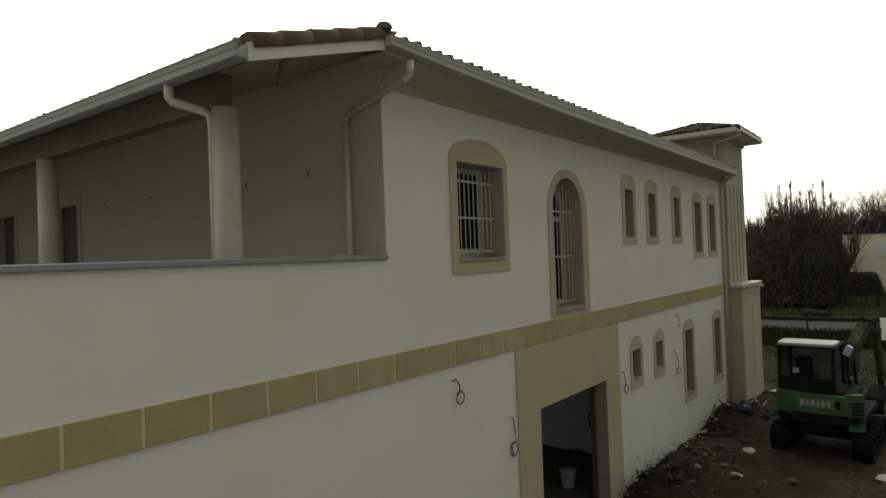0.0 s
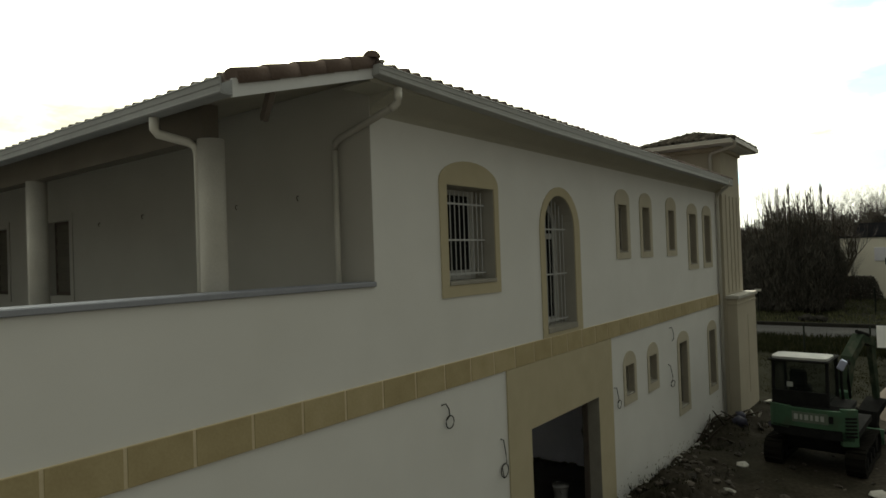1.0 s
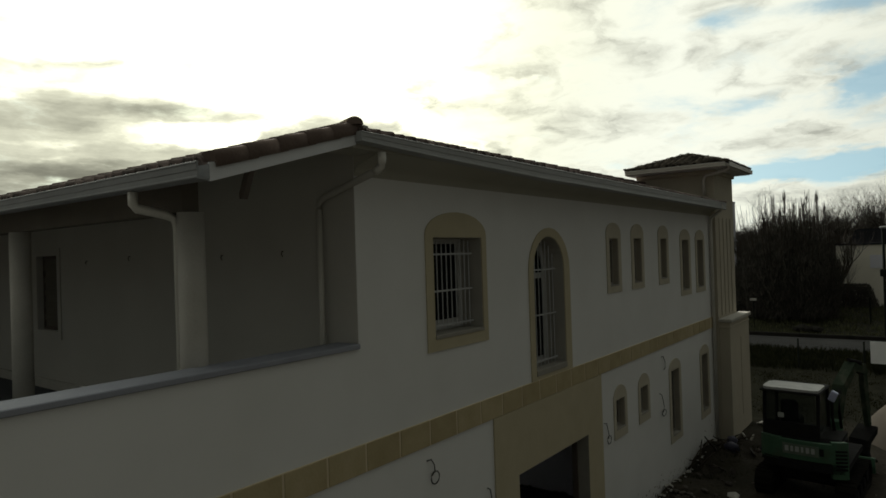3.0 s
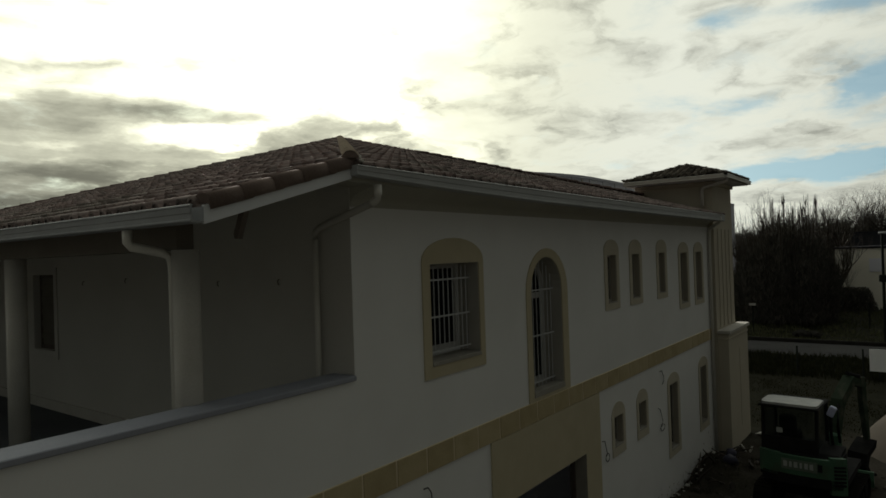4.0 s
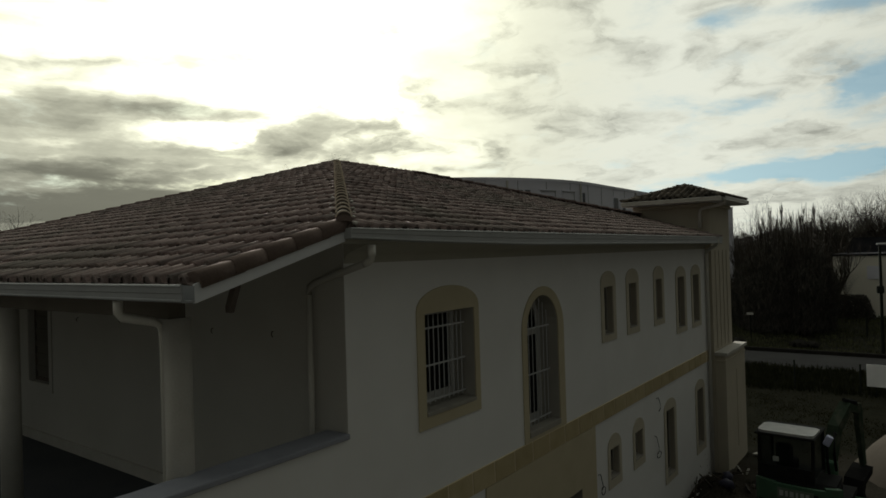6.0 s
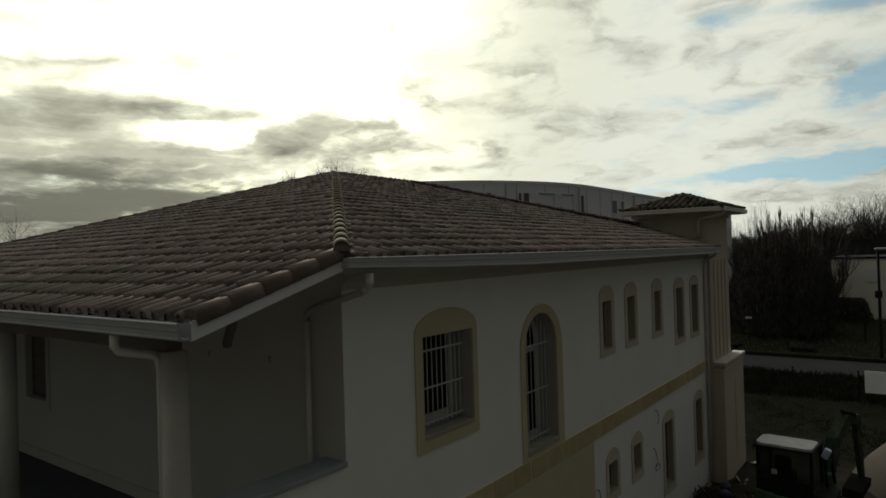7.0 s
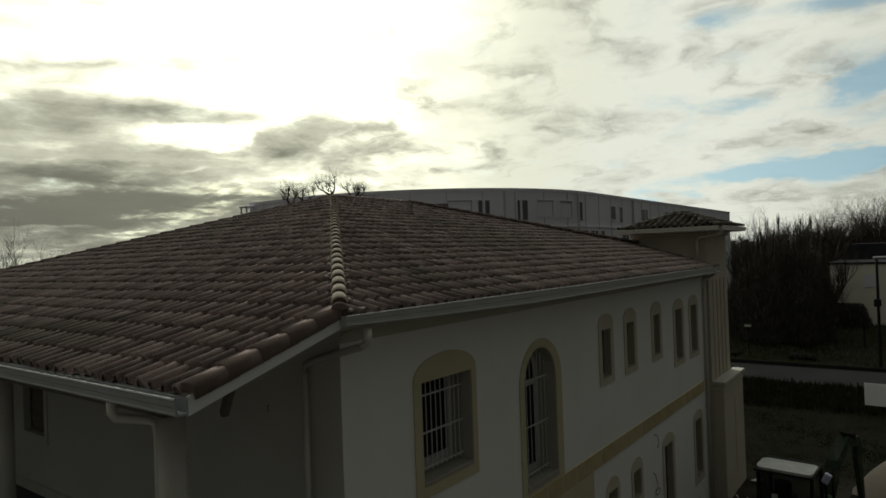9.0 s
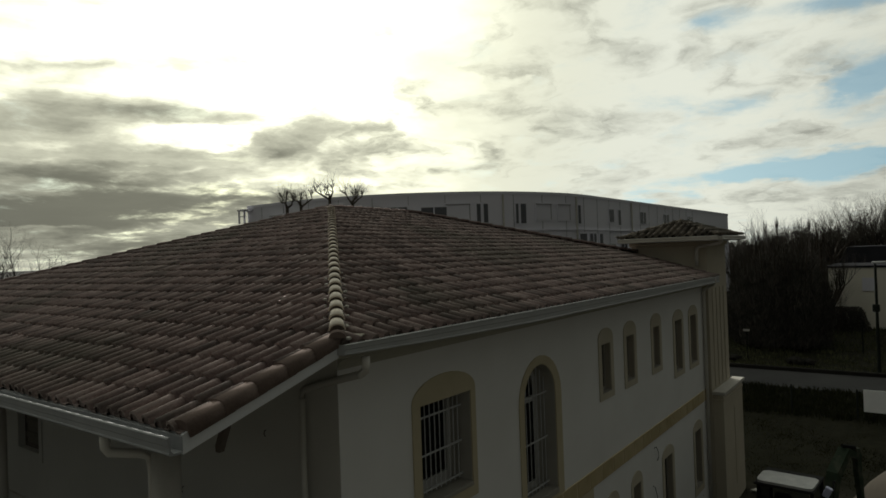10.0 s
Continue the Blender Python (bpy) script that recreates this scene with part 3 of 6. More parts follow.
def tiled_slope(name, m, cols, rows, cuts, owner, single=None, label="", clay=TILE, stopped=False):
    """Rows of tiles on the slope m (x along the eave, y up), cut by vertical planes (point, normal pointing off the slope). single(c, r): tiles that are pieces of their own."""
    rnd = random.Random(name)
    verts, faces, singles = [], [], []
    for r in range(rows):
        for c in range(*cols):
            place = Matrix.Translation((c * TW + rnd.uniform(-0.006, 0.006), r * TE + rnd.uniform(-0.016, 0.016), rnd.uniform(0, 0.012))) @ Matrix.Rotation(rnd.uniform(-0.022, 0.022), 4, "Z") @ Matrix.Rotation(rnd.uniform(-0.03, 0.03), 4, "Y")
            full = m @ place
            corners = [full @ Vector((u, v, 0)) for u in (0, TW) for v in (0, TL)]
            off = [max((p - q).dot(nrm) for p in corners) for q, nrm in cuts]
            near = [min((p - q).dot(nrm) for p in corners) for q, nrm in cuts]
            if any(k > 0 for k in near):
                continue
            if single and all(k < 0 for k in off) and single(c, r) and not (stopped and r == 0):
                singles.append(full)
                continue
            base = len(verts)
            verts += [tuple(full @ Vector(v)) for v in TILE_V]
            faces += [tuple(base + i for i in f) for f in TILE_F]
            if stopped and r == 0:
                inner = len(verts)
                verts += [tuple(full @ Vector((u, 0.016, w_))) for u, _, w_ in TILE_V[2 * PROFILE:2 * PROFILE + 7]]
                faces.append(tuple(inner + i for i in range(7)))
    data = bpy.data.meshes.new(name)
    data.from_pydata(verts, [], faces)
    bm = bmesh.new()
    bm.from_mesh(data)
    for q, nrm in cuts:
        bmesh.ops.bisect_plane(bm, geom=list(bm.verts) + list(bm.edges) + list(bm.faces), plane_co=q, plane_no=nrm, clear_outer=True)
    for f in bm.faces:
        f.smooth = abs(f.normal.z) > 0.3
    bm.to_mesh(data)
    bm.free()
    rest = linked("tile_field", data, clay, owner, label)
    rest["kind"] = "stuff"
    return singles


# deck under the tiles; the tower takes the place of its south-east corner
TOWER_Y = EAVE_Y + (EAST_X - ROOF_END)


def deck_mesh():
    bm = bmesh.new()
    A, R = APEX, Vector((RIDGE_X, APEX.y, APEX.z))
    v = {k: bm.verts.new(p) for k, p in {
        "sw": (EAVE_X, EAVE_Y, EAVE_Z - 0.04), "lsw": (LOW_X, EAVE_Y, LOW_Z - 0.035), "nw": (EAVE_X, NORTH_Y, EAVE_Z), "lnw": (LOW_X, NORTH_Y, LOW_Z - 0.035),
        "se": (ROOF_END, EAVE_Y, EAVE_Z - 0.08), "hip": (ROOF_END, TOWER_Y, EAVE_Z + MF * (TOWER_Y - EAVE_Y)), "ee": (EAST_X, TOWER_Y, EAVE_Z),
        "ne": (EAST_X, NORTH_Y, EAVE_Z), "a": A, "r": R}.items()}
    for q in ("lsw sw a nw lnw", "sw se hip r a", "hip ee ne r", "ne nw a r"):
        bm.faces.new([v[k] for k in q.split()])
    low = bmesh.ops.extrude_face_region(bm, geom=list(bm.faces))
    for g in low["geom"]:
        if isinstance(g, bmesh.types.BMVert):
            g.co.z -= 0.01
    bmesh.ops.translate(bm, verts=bm.verts, vec=(0, 0, -0.045))
    return bm


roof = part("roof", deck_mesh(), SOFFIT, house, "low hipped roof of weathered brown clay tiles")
sw, nw, se, ne = (Vector(p) for p in ((EAVE_X, EAVE_Y, 0), (EAVE_X, NORTH_Y, 0), (EAST_X, EAVE_Y, 0), (EAST_X, NORTH_Y, 0)))
A2, R2 = Vector((APEX.x, APEX.y, 0)), Vector((RIDGE_X, APEX.y, 0))


def plane(p, q, off):
    """A vertical cutting plane through p and q, whose normal points to the side of off."""
    nrm = (q - p).cross(Vector((0, 0, 1))).normalized()
    return (p, nrm if (off - p).dot(nrm) > 0 else -nrm)


west = slope_frame((LOW_X + 0.015, EAVE_Y + 0.02, LOW_Z + 0.015 * ML - 0.036), (0, -1, 0), (1, 0, ML + 0.005))
front = slope_frame((EAVE_X, EAVE_Y - 0.05, EAVE_Z - 0.05 * MF - 0.066), (1, 0, -0.0026), (0, 1, MF + 0.0055))
east = slope_frame((EAST_X, EAVE_Y, EAVE_Z), (0, 1, 0), (-1, 0, MF))
back = slope_frame((EAST_X, NORTH_Y, EAVE_Z), (-1, 0, 0), (0, -1, MF))
west_single = tiled_slope("tiles_west", west, (-75, 0), 26, [plane(sw, A2, R2), plane(nw, A2, R2), (Vector((0, NORTH_Y, 0)), Vector((0, 1, 0)))], roof, lambda c, r: c >= -27 and r < 13, stopped=True)
tiled_slope("tiles_front", front, (0, 88), 22, [plane(sw, A2, nw), plane(se, R2, ne), plane(A2, R2, nw), (Vector((ROOF_END, 0, 0)), Vector((1, 0, 0)))], roof, stopped=True)
tiled_slope("tiles_east", east, (0, 75), 22, [plane(se, R2, sw), plane(ne, R2, nw), (Vector((0, TOWER_Y, 0)), Vector((0, -1, 0)))], roof)
tiled_slope("tiles_back", back, (0, 88), 22, [plane(nw, A2, sw), plane(ne, R2, se), plane(A2, R2, sw)], roof)


def cap_mesh(length, r0, r1, name, flat=0.75, lip=0.036, mats=()):
    """A tapered half-round cap tile along +y."""
    bm = bmesh.new()
    n = 8
    outer, inner = [], []
    for y, r, lift in ((0, r0, lip), (length, r1, 0.0)):
        outer.append([bm.verts.new((r * math.cos(math.pi * k / n), y, lift + flat * r * math.sin(math.pi * k / n))) for k in range(n + 1)])
        inner.append([bm.verts.new(((r - 0.016) * math.cos(math.pi * k / n), y, lift + flat * (r - 0.016) * math.sin(math.pi * k / n))) for k in range(n + 1)])
    for k in range(n):
        bm.faces.new((outer[0][k], outer[0][k + 1], outer[1][k + 1], outer[1][k])).smooth = True
        bm.faces.new((inner[0][k + 1], inner[0][k], outer[0][k], outer[0][k + 1])[::-1])
    # end face takes the last material, dark on the near hip for shade
    bm.faces.new(inner[0]).material_index = len(mats) - 1 if mats else 0
    data = bpy.data.meshes.new(name)
    for mat in mats:
        data.materials.append(mat)
    bm.to_mesh(data)
    bm.free()
    return data


def cap_line(p, q, data, mat, owner, name, step=0.335, rise=0.03):
    p, q = Vector(p), Vector(q)
    d = (q - p).normalized()
    side = d.cross(Vector((0, 0, 1))).normalized()
    m = Matrix((side, d, side.cross(d))).transposed().to_4x4()
    for k in range(int((q - p).length / step)):
        ob = linked(name, data, mat, owner)
        ob.matrix_basis = Matrix.Translation(p + d * (k * step) + Vector((0, 0, rise + random.uniform(0, 0.006)))) @ m @ Matrix.Rotation(random.uniform(-0.015, 0.015), 4, "Z")


# dark end faces paint the shade between the overlapping hip tiles
hipcap = cap_mesh(0.40, 0.084, 0.064, "hip_tile", lip=0.030, mats=(LITHIPTILE, SOFFIT))
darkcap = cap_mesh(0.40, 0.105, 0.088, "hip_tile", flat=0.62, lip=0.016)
cap_line((EAVE_X + 0.09, EAVE_Y + 0.09, EAVE_Z + 0.02), APEX, hipcap, LITHIPTILE, roof, "hip_tile")
starter = cap_mesh(0.24, 0.080, 0.066, "hip_starter")
to_apex = (APEX - Vector((EAVE_X, EAVE_Y, EAVE_Z))).normalized()
ob = linked("hip_starter", starter, VERGECLAY, roof, "rounded brown end tile of the hip")
across = to_apex.cross(Vector((0, 0, 1))).normalized()
ob.matrix_basis = Matrix.Translation(Vector((EAVE_X, EAVE_Y, EAVE_Z + 0.012)) - to_apex * 0.07) @ Matrix((across, to_apex, across.cross(to_apex))).transposed().to_4x4()
# crumbs of mortar squeezed out beside the hip tiles
bm = bmesh.new()
crumbs = random.Random(8)
for k in range(9):
    for sd in (-1, 1):
        for j in range(1 + k % 2):
            p = Vector((EAVE_X, EAVE_Y, EAVE_Z)) + to_apex * (0.05 + 0.335 * k + crumbs.uniform(-0.05, 0.06)) + across * sd * crumbs.uniform(0.095, 0.125)
            made = bmesh.ops.create_icosphere(bm, subdivisions=1, radius=crumbs.uniform(0.012, 0.028), matrix=Matrix.Translation(p + Vector((0, 0, crumbs.uniform(0.012, 0.03)))) @ Matrix.Diagonal((1.3, 1.0, 0.7, 1)))
part("mortar", bm, CONCRETE, roof, "pale mortar crumbs along the hip")["kind"] = "stuff"
cap_line((EAVE_X, NORTH_Y, EAVE_Z), APEX, darkcap, VERGETILE, roof, "hip_tile")
cap_line((ROOF_END - 0.02, TOWER_Y + 0.02, EAVE_Z + MF * (TOWER_Y - EAVE_Y)), (RIDGE_X, APEX.y, APEX.z), darkcap, VERGETILE, roof, "hip_tile")
cap_line((EAST_X, NORTH_Y, EAVE_Z), (RIDGE_X, APEX.y, APEX.z), darkcap, VERGETILE, roof, "hip_tile")
cap_line((RIDGE_X, APEX.y, APEX.z - 0.02), APEX, darkcap, VERGETILE, roof, "hip_tile", rise=0.012)

# gutters with a stepped face
GUT = [(0.0, 0.0), (0.0, 0.10), (-0.012, 0.10), (-0.012, 0.012), (-0.080, 0.012), (-0.100, 0.030), (-0.104, 0.094), (-0.100, 0.107), (-0.104, 0.111), (-0.114, 0.113), (-0.124, 0.109), (-0.128, 0.101), (-0.120, 0.096), (-0.118, 0.060), (-0.112, 0.054), (-0.112, 0.022), (-0.120, 0.018), (-0.121, 0.010), (-0.110, 0.003), (-0.090, 0.0)]


def gutter(stations, across, owner, pvc):
    """A gutter through stations (x, y, z of the rim, height factor), its bed falling along the run."""
    bm = bmesh.new()
    across = Vector(across)
    rings = [[bm.verts.new(Vector((x, y, rim + (v - 0.113) * tall)) + across * u) for u, v in GUT] for x, y, rim, tall in stations]
    n = len(GUT)
    for a, b in zip(rings, rings[1:]):
        for k in range(n):
            bm.faces.new((a[k], a[(k + 1) % n], b[(k + 1) % n], b[k]))
    for r_ in (rings[0], rings[-1]):
        bm.faces.new(r_)
    bmesh.ops.recalc_face_normals(bm, faces=bm.faces)
    return part("gutter", bm, pvc, owner, "pale moulded gutter under the eave")


gutter([(EAVE_X - 0.01, EAVE_Y + 0.02, 6.743, 0.92), (0.9, EAVE_Y + 0.023, 6.740, 1.25), (3.2, EAVE_Y + 0.028, 6.735, 1.60), (13.64, EAVE_Y + 0.055, 6.715, 1.62)], (0, 1, 0), house, PVC)
gutter([(LOW_X - 0.01, EAVE_Y - 0.01, LOW_Z - 0.005, 1.22), (LOW_X - 0.01, NORTH_Y, LOW_Z - 0.005, 1.22)], (1, 0, 0), house, SHADEPVC)
part("gutter_end", boxed(EAVE_X - 0.016, EAVE_X - 0.0105, EAVE_Y - 0.104, EAVE_Y + 0.016, 6.642, 6.738, bevel=0.002), PVC, house, "pale end piece of the gutter")
# boards behind the gutters and along the sloping verge
part("fascia", boxed(EAVE_X, 13.2, EAVE_Y + 0.026, EAVE_Y + 0.047, 6.596, 6.70), SHADELINING, house)
part("fascia", boxed(LOW_X + 0.012, LOW_X + 0.035, EAVE_Y + 0.02, NORTH_Y, LOW_Z - 0.11, LOW_Z - 0.02), PVC, house)
verge = sheet([[(LOW_X - 0.02, LOW_Z - 0.154), (EAVE_X, EAVE_Z - 0.154), (EAVE_X, EAVE_Z - 0.01), (LOW_X - 0.02, LOW_Z - 0.01)]], on_wall(EAVE_Y - 0.012), 0.025)
part("verge_board", verge, FASCIA, house, "white painted board along the sloping roof edge")
part("soffit", boxed(EAVE_X + 0.004, -0.006, EAVE_Y + 0.046, -0.002, 6.598, 6.613), SHADELINING, house)
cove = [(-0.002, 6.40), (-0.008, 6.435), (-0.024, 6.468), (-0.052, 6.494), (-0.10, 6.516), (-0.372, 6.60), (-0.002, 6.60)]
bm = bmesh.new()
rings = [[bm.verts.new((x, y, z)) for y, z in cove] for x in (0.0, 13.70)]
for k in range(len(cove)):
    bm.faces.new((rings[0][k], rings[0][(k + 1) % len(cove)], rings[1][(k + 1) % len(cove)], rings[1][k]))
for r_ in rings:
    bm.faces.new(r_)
part("cornice", bm, SHADELINING, house, "eave lining darkened for shade, curved into the wall", smooth=False)
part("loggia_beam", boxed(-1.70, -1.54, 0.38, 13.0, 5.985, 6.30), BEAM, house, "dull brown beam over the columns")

# sloping ceiling over the terrace, browner and darker than the plaster walls
def under(x):
    return EAVE_Z + ML * (x - EAVE_X) - 0.105


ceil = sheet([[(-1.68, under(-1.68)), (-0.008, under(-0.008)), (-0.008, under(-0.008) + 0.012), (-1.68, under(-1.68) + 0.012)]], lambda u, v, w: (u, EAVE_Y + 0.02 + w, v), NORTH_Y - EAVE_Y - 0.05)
part("terrace_ceiling", ceil, CEILBROWN, house, "sloping dull brown ceiling of the covered terrace")
# thin skin carrying the terrace shade colour round the wall end
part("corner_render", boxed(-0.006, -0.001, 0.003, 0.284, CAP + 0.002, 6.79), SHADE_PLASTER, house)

# verge tiles
vt = bmesh.new()
prof = [(-0.062, -0.054), (-0.064, 0.030), (-0.057, 0.052), (-0.038, 0.064), (0.0, 0.070), (0.06, 0.066), (0.10, 0.05), (0.115, 0.0), (0.06, -0.01), (-0.046, -0.02), (-0.046, -0.054)]
rings = [[vt.verts.new((u * s, y, w * s + lift)) for u, w in prof] for y, s, lift in ((0.0, 1.05, 0.012), (0.40, 0.97, 0.0))]
for k in range(len(prof)):
    vt.faces.new((rings[0][k], rings[0][(k + 1) % len(prof)], rings[1][(k + 1) % len(prof)], rings[1][k]))
vt.faces.new(rings[0][::-1])
vt.faces.new(rings[1])
for f in vt.faces:
    f.smooth = len(f.verts) == 4
verge_data = bpy.data.meshes.new("verge_tile")
bmesh.ops.recalc_face_normals(vt, faces=vt.faces)
vt.to_mesh(verge_data)
vt.free()
d = Vector((1, 0, ML)).normalized()
vm = Matrix(((0, d.x, -d.z, 0), (1, d.y, 0, 0), (0, d.z, d.x, 0), (0, 0, 0, 1)))
for k in range(5):
    ob = linked("verge_tile", verge_data, VERGECLAY, roof)
    ob.matrix_basis = Matrix.Translation(Vector((LOW_X + 0.02, EAVE_Y + 0.03, LOW_Z + 0.002)) + d * (k * 0.318)) @ vm

# columns and downpipes
for y in (0.38, 4.10, 7.8, 11.5):
    col = part("column", tube(bmesh.new(), [(-1.62, y, TERRACE), (-1.62, y, 5.985)], 0.115, 28), CONCRETE, house, "plain round concrete column", smooth=True)
part("downpipe", tube(bmesh.new(), [(-2.0, 0.62, LOW_Z - 0.15), (-2.0, 0.62, 6.06), (-1.98, 0.60, 6.02), (-1.76, 0.51, 5.965), (-1.71, 0.480, 5.93), (-1.70, 0.475, 5.85), (-1.70, 0.472, 5.80), (-1.70, 0.472, TERRACE)], [0.04, 0.04, 0.04, 0.038, 0.034, 0.03, 0.028, 0.028], 12), PVCPIPE, house, "pale round downpipe", smooth=True)
part("downpipe", tube(bmesh.new(), [(-0.06, -0.455, 6.58), (-0.06, -0.455, 6.49), (-0.06, -0.44, 6.445), (-0.06, -0.40, 6.415), (-0.06, -0.36, 6.40)], [0.042, 0.042, 0.042, 0.041, 0.040], 12), PVCPIPE, house, "pale bend under the gutter", smooth=True)
# sloping stretch given a darker colour for the shade under the eave
part("downpipe", tube(bmesh.new(), [(-0.06, -0.359, 6.40), (-0.06, 0.39, 6.20), (-0.06, 0.46, 6.16), (-0.06, 0.475, 6.081)], [0.038, 0.037, 0.035, 0.033], 12), SHADEGREY, house, "sloping wall-coloured pipe, darkened for shade", smooth=True)
part("downpipe", tube(bmesh.new(), [(-0.06, 0.475, 6.08), (-0.06, 0.475, TERRACE)], 0.032, 12), PVCPIPE, house, "pale round downpipe", smooth=True)

# ---- ground ----
def bump(x, y, cx, cy, rx, ry, h):
    d = ((x - cx) / rx) ** 2 + ((y - cy) / ry) ** 2
    return h * max(0.0, 1 - d) ** 1.2


def ground_height(x, y):
    """Rutted mud with spoil heaped along the wall."""
    far = max(0.0, 1.0 - math.hypot(x - 9, y + 3) / 30)
    h = noise.noise((x * 0.35, y * 0.35, 0.3)) * 0.08 * far + noise.noise((x * 1.7, y * 1.7, 1.3)) * 0.05 * far
    heap = bump(x, y, 6.9, -0.75, 2.0, 0.85, 0.42) + bump(x, y, 5.6, -1.1, 1.2, 0.7, 0.25) + bump(x, y, 12.3, -0.35, 1.3, 0.7, 0.25) + bump(x, y, 9.2, -0.5, 1.4, 0.6, 0.12)
    heap += bump(x, y, 8.0, -1.7, 1.6, 0.8, 0.12)
    rough = noise.noise((x * 3.1, y * 3.1, 5.0)) * 0.5 + noise.noise((x * 7.0, y * 7.0, 2.0)) * 0.3
    h += heap * (1.0 + rough)
    if y > -0.01 and -4.5 < x < 16:
        h = -0.25
    return h


def steps(fine0, fine1, fine, out):
    vals = list(np.arange(fine0, fine1, fine))
    lo, hi, s = [], [], fine
    a, b = fine0, vals[-1]
    while b < out:
        s *= 1.3
        a, b = a - s, b + s
        lo.append(a)
        hi.append(b)
    return [float(v) for v in lo[::-1] + vals + hi]


xs, ys = steps(3.5, 18, 0.11, 3000), steps(-6, 0.11, 0.11, 3000)
gv = [(x, y, GROUND + ground_height(x, y)) for x in xs for y in ys]
nf = len(ys)
gf = [(i * nf + j, (i + 1) * nf + j, (i + 1) * nf + j + 1, i * nf + j + 1) for i in range(len(xs) - 1) for j in range(nf - 1)]
gdata = bpy.data.meshes.new("ground")
gdata.from_pydata(gv, [], gf)
for p in gdata.polygons:
    p.use_smooth = True
tagged(linked("ground", gdata, EARTH), "muddy dark building ground with patches of grass", "ground", kind="structure")
tagged(part("road", boxed(31.2, 35.8, -200, 120, GROUND - 0.1, GROUND + 0.04), ROADMAT), "grey asphalt road behind the fence", "road", kind="structure")

# ---- the corner tower ----
TX0, TX1, TY0, TY1 = 13.722, 15.82, -0.16, 1.92
tower = thing("tower", (14.8, 0.8, GROUND), "square beige stair tower with a small tiled hipped roof", "tower")
part("tower_wall", boxed(TX0, TX1, TY0, TY1, 0.0, 7.70), TOWERSTONE, tower)
part("plinth", boxed(13.75, 16.05, -0.44, TY0 - 0.001, 0.0, 3.47, bevel=0.01), TOWERSTONE, tower, "projecting beige plinth of the tower")
part("plinth_cap", boxed(13.69, 16.11, -0.50, TY0 - 0.001, 3.472, 3.565, bevel=0.012), CONCRETE, tower, "pale stone cap with a worn top")
for k in range(4):
    x = 14.16 + 0.42 * k
    part("rib", boxed(x - 0.07, x + 0.07, TY0 - 0.018, TY0 - 0.001, 3.62, 6.35, bevel=0.01), TOWERSTONE, tower)
part("panel_edge", boxed(14.93, 14.985, -0.452, -0.441, 0.75, 2.95, bevel=0.004), PALEYELLOW, tower, "thin pale upright strip")
part("plinth_moulding", boxed(13.735, 16.065, -0.455, TY0 - 0.002, 3.30, 3.36, bevel=0.008), TOWERSTONE, tower)
part("cornice", boxed(TX0 - 0.06, TX1 + 0.06, TY0 - 0.06, TY1 + 0.06, 7.55, 7.66, bevel=0.02), TOWERSTONE, tower)
RX0, RX1, RY0, RY1, RZ, TIPZ = 13.30, 16.15, -0.58, 2.14, 7.79, 8.26
TIP = Vector(((RX0 + RX1) / 2, (RY0 + RY1) / 2, TIPZ))
bm = bmesh.new()
cs = [bm.verts.new(p) for p in ((RX0, RY0, RZ), (RX1, RY0, RZ), (RX1, RY1, RZ), (RX0, RY1, RZ))]
tipv = bm.verts.new(TIP)
for k in range(4):
    bm.faces.new((cs[k], cs[(k + 1) % 4], tipv))
bm.faces.new(cs[::-1])
bmesh.ops.translate(bm, verts=bm.verts, vec=(0, 0, -0.015))
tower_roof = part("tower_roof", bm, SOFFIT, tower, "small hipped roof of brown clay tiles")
c2 = [Vector(p) for p in ((RX0, RY0, 0), (RX1, RY0, 0), (RX1, RY1, 0), (RX0, RY1, 0))]
T2 = Vector((TIP.x, TIP.y, 0))
mosscap = cap_mesh(0.40, 0.10, 0.085, "hip_tile", flat=0.62, lip=0.016)
MT = (TIPZ - RZ) / ((RX1 - RX0) / 2)
for k, (along, upward) in enumerate((((1, 0, 0), (0, 1, MT)), ((0, 1, 0), (-1, 0, MT)), ((-1, 0, 0), (0, -1, MT)), ((0, -1, 0), (1, 0, MT)))):
    a, b, far = c2[k], c2[(k + 1) % 4], c2[(k + 2) % 4]
    out = -Vector((upward[0], upward[1], 0)) * 0.03
    tiled_slope("tower_tiles_%d" % k, slope_frame(a + Vector((0, 0, RZ - 0.01)) + out, along, upward), (0, 17), 6, [plane(a, T2, c2[(k + 3) % 4]), plane(b, T2, far)], tower_roof, clay=MOSSTILE)
    cap_line((a.x, a.y, RZ), TIP, mosscap, MOSSTILE, tower_roof, "hip_tile", rise=0.01)
part("soffit", boxed(RX0 + 0.01, RX1 - 0.01, RY0 + 0.01, RY1 - 0.01, 7.66, 7.70), FASCIA, tower)
for a, b, acr in (((RX0, RY0 + 0.02, 7.675), (RX1, RY0 + 0.02, 7.675), (0, 1, 0)), ((RX0 + 0.02, RY0, 7.675), (RX0 + 0.02, RY1, 7.675), (1, 0, 0)), ((RX1 - 0.02, RY0, 7.675), (RX1 - 0.02, RY1, 7.675), (-1, 0, 0))):
    gutter([(p[0], p[1], p[2] + 0.113, 1.0) for p in (a, b)], acr, tower, PVCPIPE)
part("downpipe", tube(bmesh.new(), [(13.42, -0.62, 7.70), (13.42, -0.62, 7.62), (13.45, -0.55, 7.58), (13.64, 0.02, 7.50), (13.66, 0.08, 7.45), (13.66, 0.09, 7.35), (13.66, 0.09, 6.98)], 0.045, 12), PVCPIPE, tower, "beige downpipe", smooth=True)
